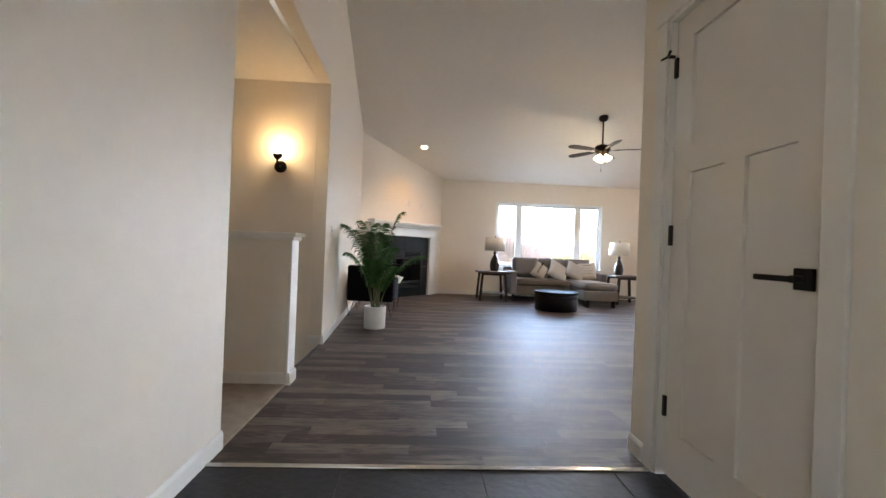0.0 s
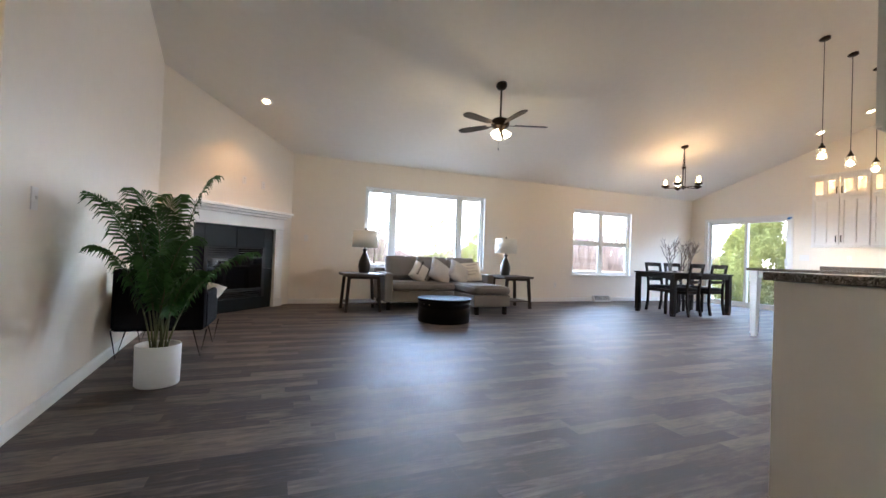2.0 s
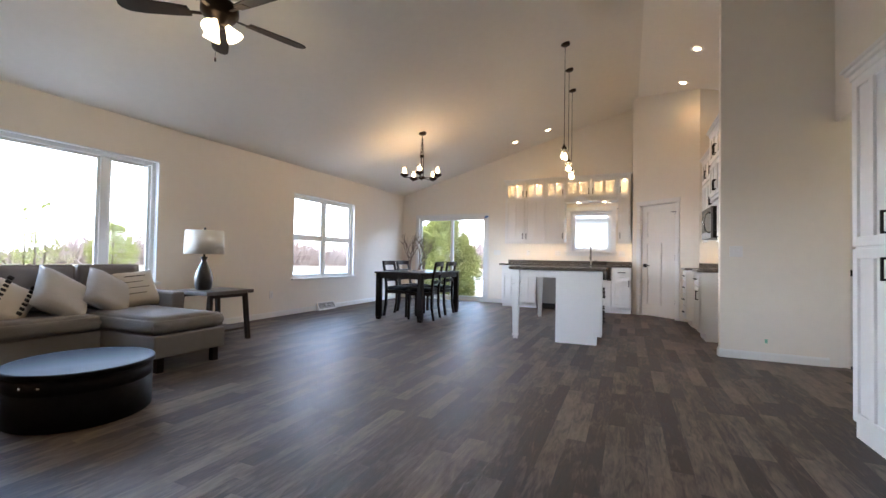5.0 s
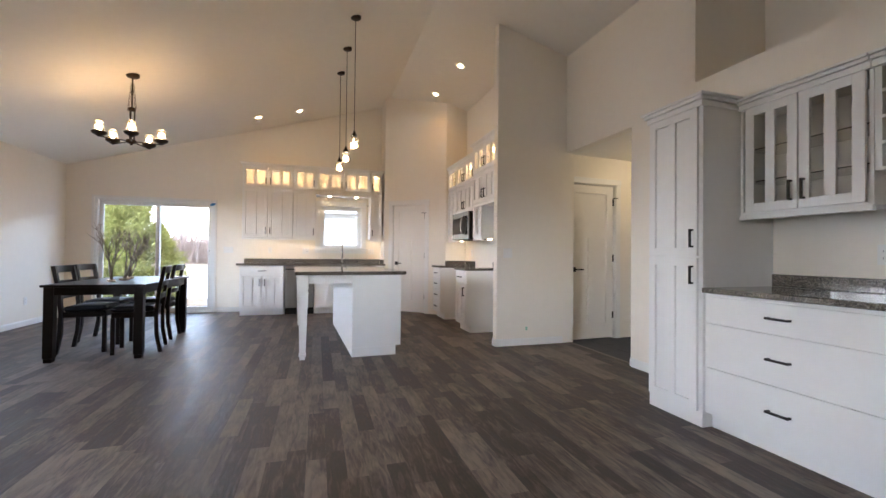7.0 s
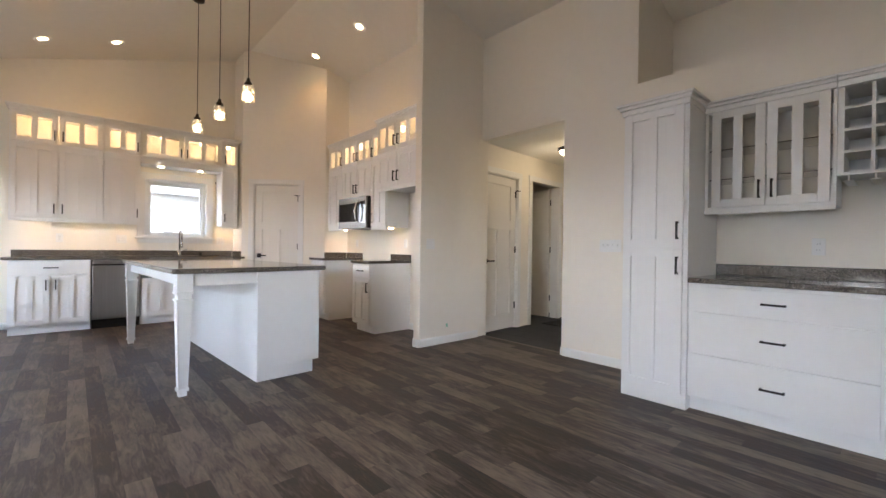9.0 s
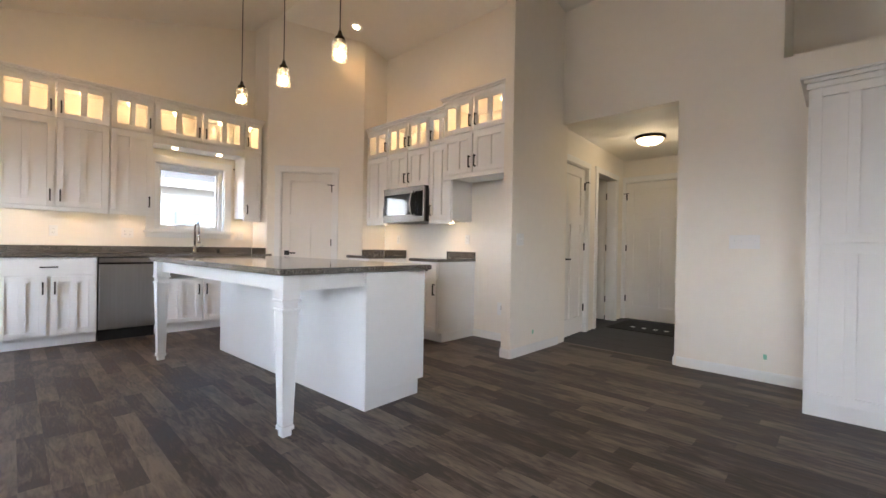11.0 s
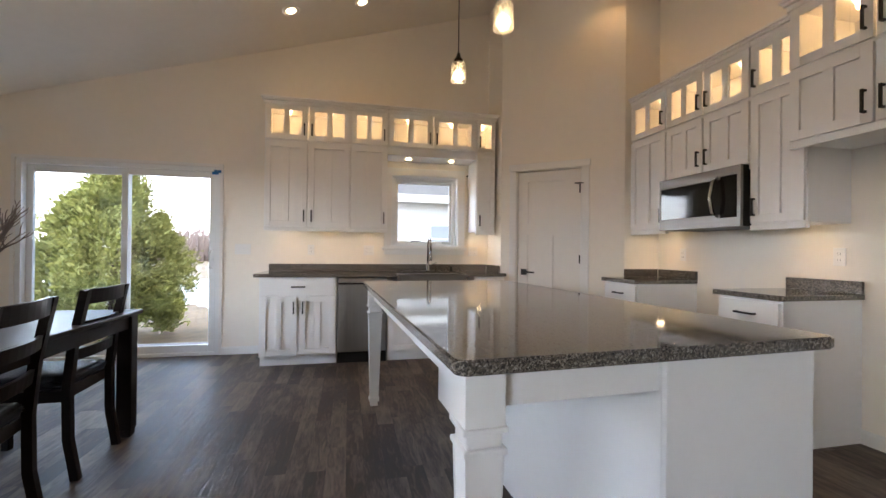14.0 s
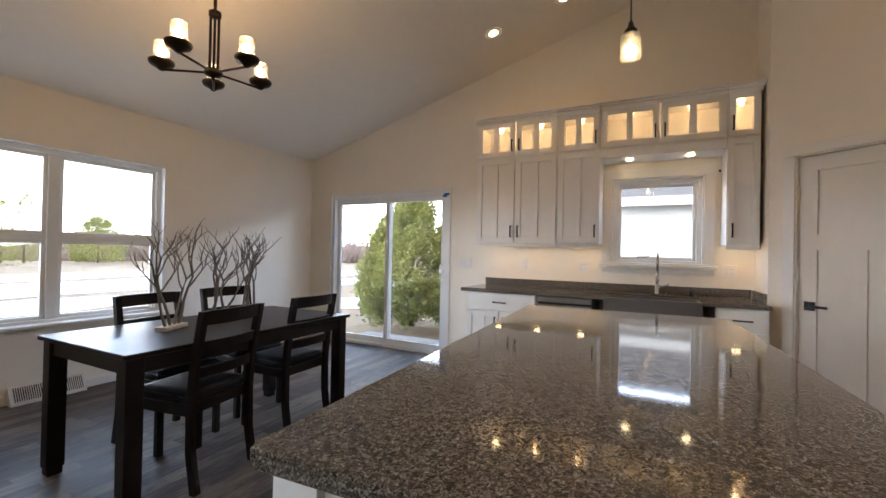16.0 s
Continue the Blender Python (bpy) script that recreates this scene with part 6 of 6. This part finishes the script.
def snow_patch(x, y, r, stretch):
    bm = bmesh.new()
    ring = [bm.verts.new((x + stretch * r * math.cos(a) * (0.75 + 0.4 * rnd.random()), y + r * math.sin(a) * (0.75 + 0.4 * rnd.random()), GZ + 0.012)) for a in [2 * math.pi * k / 22 for k in range(22)]]
    mid = bm.verts.new((x, y, GZ + 0.07))
    for k in range(22):
        bm.faces.new((ring[k], ring[(k + 1) % 22], mid)).smooth = True
    return bm


for x, y, r, s in ((18, 13, 1.6, 1.8), (24, 11, 3, 2), (30, 18, 4, 2), (14, 6.2, 0.9, 1.2), (9, 20, 2, 3), (3, 24, 2.5, 4), (15, 26, 3, 4), (-4, 22, 2, 3), (6, 34, 4, 6), (34, 8, 3, 1.5), (26, 27, 4, 3), (12.6, 9.0, 0.5, 1.0), (20, 8.5, 1.2, 2)):
    tagged(mesh_object("snow_patch", snow_patch(x, y, r, s), SNOW), "melting patch of snow on the lawn", "snow", "snow patches", "stuff")


def conifer(x, y, height, width, seed, blades=46000, label="bushy yellow-green evergreen tree on the lawn"):
    """A ragged evergreen: trunk, limbs, and clumps of small upturned sprays with gaps between them."""
    r = random.Random(seed)
    ob = thing("evergreen_tree", label, "tree", pose(x, y, GZ))
    part("trunk", tube([(0, 0, 0), (0.02, 0.01, height * 0.5), (0, 0, height * 0.97)], 0.09, 8, None, 0.15), BARK, ob)
    clumps = []
    for k in range(330):
        u, a = r.random() ** 1.1, r.uniform(0, 6.28)
        prof = width / 2 * min(1, 0.62 + 1.6 * u) * (1 - u) ** 0.55
        rad = prof * r.choice((0.55, 0.80, 0.92, 1.0, 1.06)) * r.uniform(0.9, 1.1)
        clumps.append((Vector((rad * math.cos(a), rad * math.sin(a), 0.28 + u * (height - 0.45))), r.uniform(0.045, 0.085) * width / 2.2, a))
    verts, faces = [], []
    for k in range(blades):
        mid, spread, a = clumps[k % len(clumps)]
        p = mid + Vector((r.gauss(0, spread), r.gauss(0, spread), r.gauss(0, spread * 1.5)))
        p.z = max(p.z, 0.06)
        b = a + r.gauss(0, 0.8)
        out = Vector((math.cos(b), math.sin(b), r.uniform(-0.3, 1.5))).normalized()
        s = out.cross(Vector((r.uniform(-1, 1), r.uniform(-1, 1), r.uniform(-1, 1)))).normalized()
        ln, w = r.uniform(0.05, 0.12) * width / 2.75, r.uniform(0.010, 0.022) * width / 2.75
        n = len(verts)
        verts += [p - s * w * 0.4, p + s * w * 0.4, p + out * ln * 0.55 + s * w, p + out * ln, p + out * ln * 0.55 - s * w]
        faces.append((n, n + 1, n + 2, n + 3, n + 4))
    me = bpy.data.meshes.new("crown")
    me.from_pydata(verts, [], faces)
    me.materials.append(CONIFER)
    crown_ob = new("crown", me)
    crown_ob.parent = ob
    tagged(crown_ob, kind="stuff")
    for k in range(14):
        u, a = 0.06 + 0.06 * k, 2.4 * k
        part("limb", tube([(0, 0, u * height), (0.36 * width * math.cos(a) * (1 - u), 0.36 * width * math.sin(a) * (1 - u), u * height + 0.25)], 0.02, 5, None, 0.4), BARK, ob)
    return ob


conifer(14.3, 9.45, 3.15, 2.7, 5, 60000)
conifer(12.0, 52, 7.0, 3.0, 8, 1200)
conifer(6.0, 56, 6.0, 2.6, 9, 1000)
conifer(17, 44, 3.4, 5.0, 10, 1200)
far = "distant dark evergreen tree beyond the lawn"
conifer(21.2, 56.8, 5.8, 2.2, 14, 14000, far)
conifer(22.6, 56.4, 6.8, 2.4, 15, 14000, far)
conifer(27.6, 54.6, 4.7, 5.2, 16, 14000, "distant yellow-green bush beyond the lawn")
bm = bmesh.new()
for k in range(26000):
    a = rnd.uniform(-0.35, 2.2)
    d = rnd.uniform(62, 78)
    p = Vector((5 + d * math.cos(a), 5 + d * math.sin(a), GZ))
    h = rnd.uniform(0.8, 5.0) * (0.75 + 0.35 * math.sin(9 * a) + 0.2 * math.sin(23 * a)) * (1.25 if a > 0.8 else 1.0)
    t = Vector((-math.sin(a), math.cos(a), 0)) * rnd.uniform(0.03, 0.11)
    lean = Vector((rnd.gauss(0, 0.9), rnd.gauss(0, 0.9), 0))
    bm.faces.new([bm.verts.new(q) for q in (p - t, p + t, p + lean + t * 0.2 + Vector((0, 0, h)), p + lean - t * 0.2 + Vector((0, 0, h * 0.9)))])
tagged(mesh_object("far_woods", bm, BRUSH), "bare brown woods along the horizon", "woods", "", "stuff")

hs = thing("neighbour_house", "white-sided neighbouring house with grey roof", "house", pose(17.5, -1.0, GZ))
part("wall", boxes((0, 8, -9, 8.0, 0, 3.1)), SIDING, hs)
for k in range(12):
    part("siding_board", boxes((-0.025, -0.002, -9, 8.0, 0.1 + 0.25 * k, 0.335 + 0.25 * k), bevel=0.004), SIDING, hs)
part("roof", prism([(-0.5, 3.1), (8.5, 3.1), (8.5, 3.2), (4, 5.6), (-0.5, 3.2)], "y", -9.5, 8.5), SHINGLE, hs)
part("eave_board", boxes((-0.56, -0.502, -9.5, 8.5, 3.0, 3.22)), SIDING, hs)
wdw = part("window", boxes((-0.06, -0.026, 3.15, 3.22, 1.55, 2.45), (-0.06, -0.026, 3.85, 3.92, 1.55, 2.45), (-0.06, -0.026, 3.22, 3.85, 1.55, 1.62), (-0.06, -0.026, 3.22, 3.85, 2.38, 2.45), (-0.06, -0.026, 3.22, 3.85, 1.97, 2.02)), VINYL, hs)
# flat pale sheet with the reflected sky in its colour
part("pane", boxes((-0.04, -0.027, 3.22, 3.85, 1.62, 2.38)), FARPANE, wdw)

# sky backdrop whose glow is set strong enough to light the rooms
HAZE = bpy.data.materials.new("hazy_sky")
HAZE.use_nodes = True
hb = HAZE.node_tree.nodes["Principled BSDF"]
hb.inputs["Base Color"].default_value = (0, 0, 0, 1)
hn, hlk = HAZE.node_tree.nodes, HAZE.node_tree.links
hp, hz, hr = hn.new("ShaderNodeNewGeometry"), hn.new("ShaderNodeSeparateXYZ"), hn.new("ShaderNodeMapRange")
hc = hn.new("ShaderNodeMix")
hc.data_type = "RGBA"
hc.inputs[6].default_value, hc.inputs[7].default_value = (0.92, 0.95, 1.0, 1), (0.34, 0.58, 1.0, 1)
hr.inputs["From Min"].default_value, hr.inputs["From Max"].default_value = 5, 55
hs_ = hn.new("ShaderNodeMapRange")  # weaker glow towards the east, balancing what the north and east windows let in
hs_.interpolation_type = "SMOOTHSTEP"
hs_.inputs["From Min"].default_value, hs_.inputs["From Max"].default_value = 30, 125
hs_.inputs["To Min"].default_value, hs_.inputs["To Max"].default_value = 58, 40
hlk.new(hp.outputs["Position"], hz.inputs[0])
hlk.new(hz.outputs["Z"], hr.inputs[0])
hlk.new(hz.outputs["X"], hs_.inputs[0])
he = hn.new("ShaderNodeMapRange")  # strongest glow along the horizon, to reach deep indoors and spare the lawn
he.interpolation_type = "SMOOTHSTEP"
he.inputs["From Min"].default_value, he.inputs["From Max"].default_value = 12, 60
he.inputs["To Min"].default_value, he.inputs["To Max"].default_value = 1.0, 0.10
hm_ = hn.new("ShaderNodeMath")
hm_.operation = "MULTIPLY"
hlk.new(hz.outputs["Z"], he.inputs[0])
hlk.new(hs_.outputs[0], hm_.inputs[0])
hlk.new(he.outputs[0], hm_.inputs[1])
hlk.new(hm_.outputs[0], hb.inputs["Emission Strength"])
hlk.new(hr.outputs[0], hc.inputs[0])
hlk.new(hc.outputs[2], hb.inputs["Emission Color"])
bm = bmesh.new()
lo = [bm.verts.new((5 + 120 * math.cos(radians(a)), 5 + 120 * math.sin(radians(a)), GZ)) for a in range(-50, 141, 5)]
hi = [bm.verts.new((5 + 120 * math.cos(radians(a)), 5 + 120 * math.sin(radians(a)), 90)) for a in range(-50, 141, 5)]
for k in range(len(lo) - 1):
    bm.faces.new((lo[k], lo[k + 1], hi[k + 1], hi[k]))
structure("backdrop", bm, HAZE, "pale hazy bright sky", "sky")

# ---- floor pieces ----
def plank_mesh(bm, x0, x1, y0, y1):
    g, c = 0.0001, 0.00002
    lo_ = [bm.verts.new(v) for v in ((x0 + g, y0 + g, -0.006), (x1 - g, y0 + g, -0.006), (x1 - g, y1 - g, -0.006), (x0 + g, y1 - g, -0.006))]
    hi_ = [bm.verts.new(v) for v in ((x0 + g + c, y0 + g + c, 0), (x1 - g - c, y0 + g + c, 0), (x1 - g - c, y1 - g - c, 0), (x0 + g + c, y1 - g - c, 0))]
    bm.faces.new(hi_)
    for i in range(4):
        bm.faces.new((lo_[i], lo_[(i + 1) % 4], hi_[(i + 1) % 4], hi_[i]))


floor_ob = bpy.data.objects["floor"]
PW, PLEN = 0.10, 0.66
field = bmesh.new()
rnd = random.Random(21)
shared = bmesh.new()
plank_mesh(shared, 0, PLEN, 0, PW)
shared_me = bpy.data.meshes.new("plank")
shared.to_mesh(shared_me)
shared.free()
shared_me.materials.append(PLANK_ONE)
row = 0
y = 1.405
while y < N - 0.02:
    x_lo = -0.59 if y < 2.5 else -0.64 if y < 3.6 else -0.64 - 0.19 * (y - 3.6) / 3.4 if y < 7.15 else -0.9
    x_hi = E - 0.001 if y > 1.70 else 2.05
    x = x_lo - rnd.random() * PLEN
    y1 = min(y + PW, N - 0.001)
    while x < x_hi - 0.01:
        a, b = max(x, x_lo), min(x + PLEN, x_hi)
        if b - a > 0.02:
            if 1.0 < a and b < 5.6 and 2.4 < y and y1 < 6.6 and b - a > PLEN - 0.001 and y1 - y > PW - 0.001:
                ob = new("plank", shared_me)
                ob.parent = floor_ob
                ob.location = (a, y, 0)
            else:
                plank_mesh(field, a, b, y, y1)
        x += PLEN
    y += PW
fo = part("plank_field", field, PLANK_ALL, floor_ob)
fo["kind"] = "stuff"


def tile_floor(parent, x0, x1, y0, y1, tx, ty):
    me_b = bmesh.new()
    box(me_b, 0.002, tx - 0.002, 0.002, ty - 0.002, -0.008, 0, bevel=0.0015)
    me = bpy.data.meshes.new("tile")
    me_b.to_mesh(me)
    me_b.free()
    me.materials.append(TILE)
    y_, r_ = y1 - ty, 0
    while y_ > y0 - ty + 0.01:
        x_ = x0 - (0.5 * tx if r_ % 2 else 0)
        while x_ < x1 - 0.05:
            if x_ >= x0 - 0.01 and x_ + tx <= x1 + 0.01:
                ob = new("tile", me)
                ob.parent = parent
                ob.location = (x_, y_, 0.0)
            else:
                a, b = max(x_, x0), min(x_ + tx, x1)
                cut = bmesh.new()
                box(cut, a - x_ + 0.002, b - x_ - 0.002, 0.002, ty - 0.002, -0.008, 0, bevel=0.0015)
                ob = part("tile", cut, TILE, parent)
                ob.location = (x_, y_, 0.0)
            x_ += tx
        y_ -= ty
        r_ += 1


tile_floor(bpy.data.objects["floor_entry"], EX, CX, -2.08, 1.374, 0.60, 0.30)
tile_floor(bpy.data.objects["floor_hall"], HX0, 8.08, -0.60, S - 0.092, 0.60, 0.30)
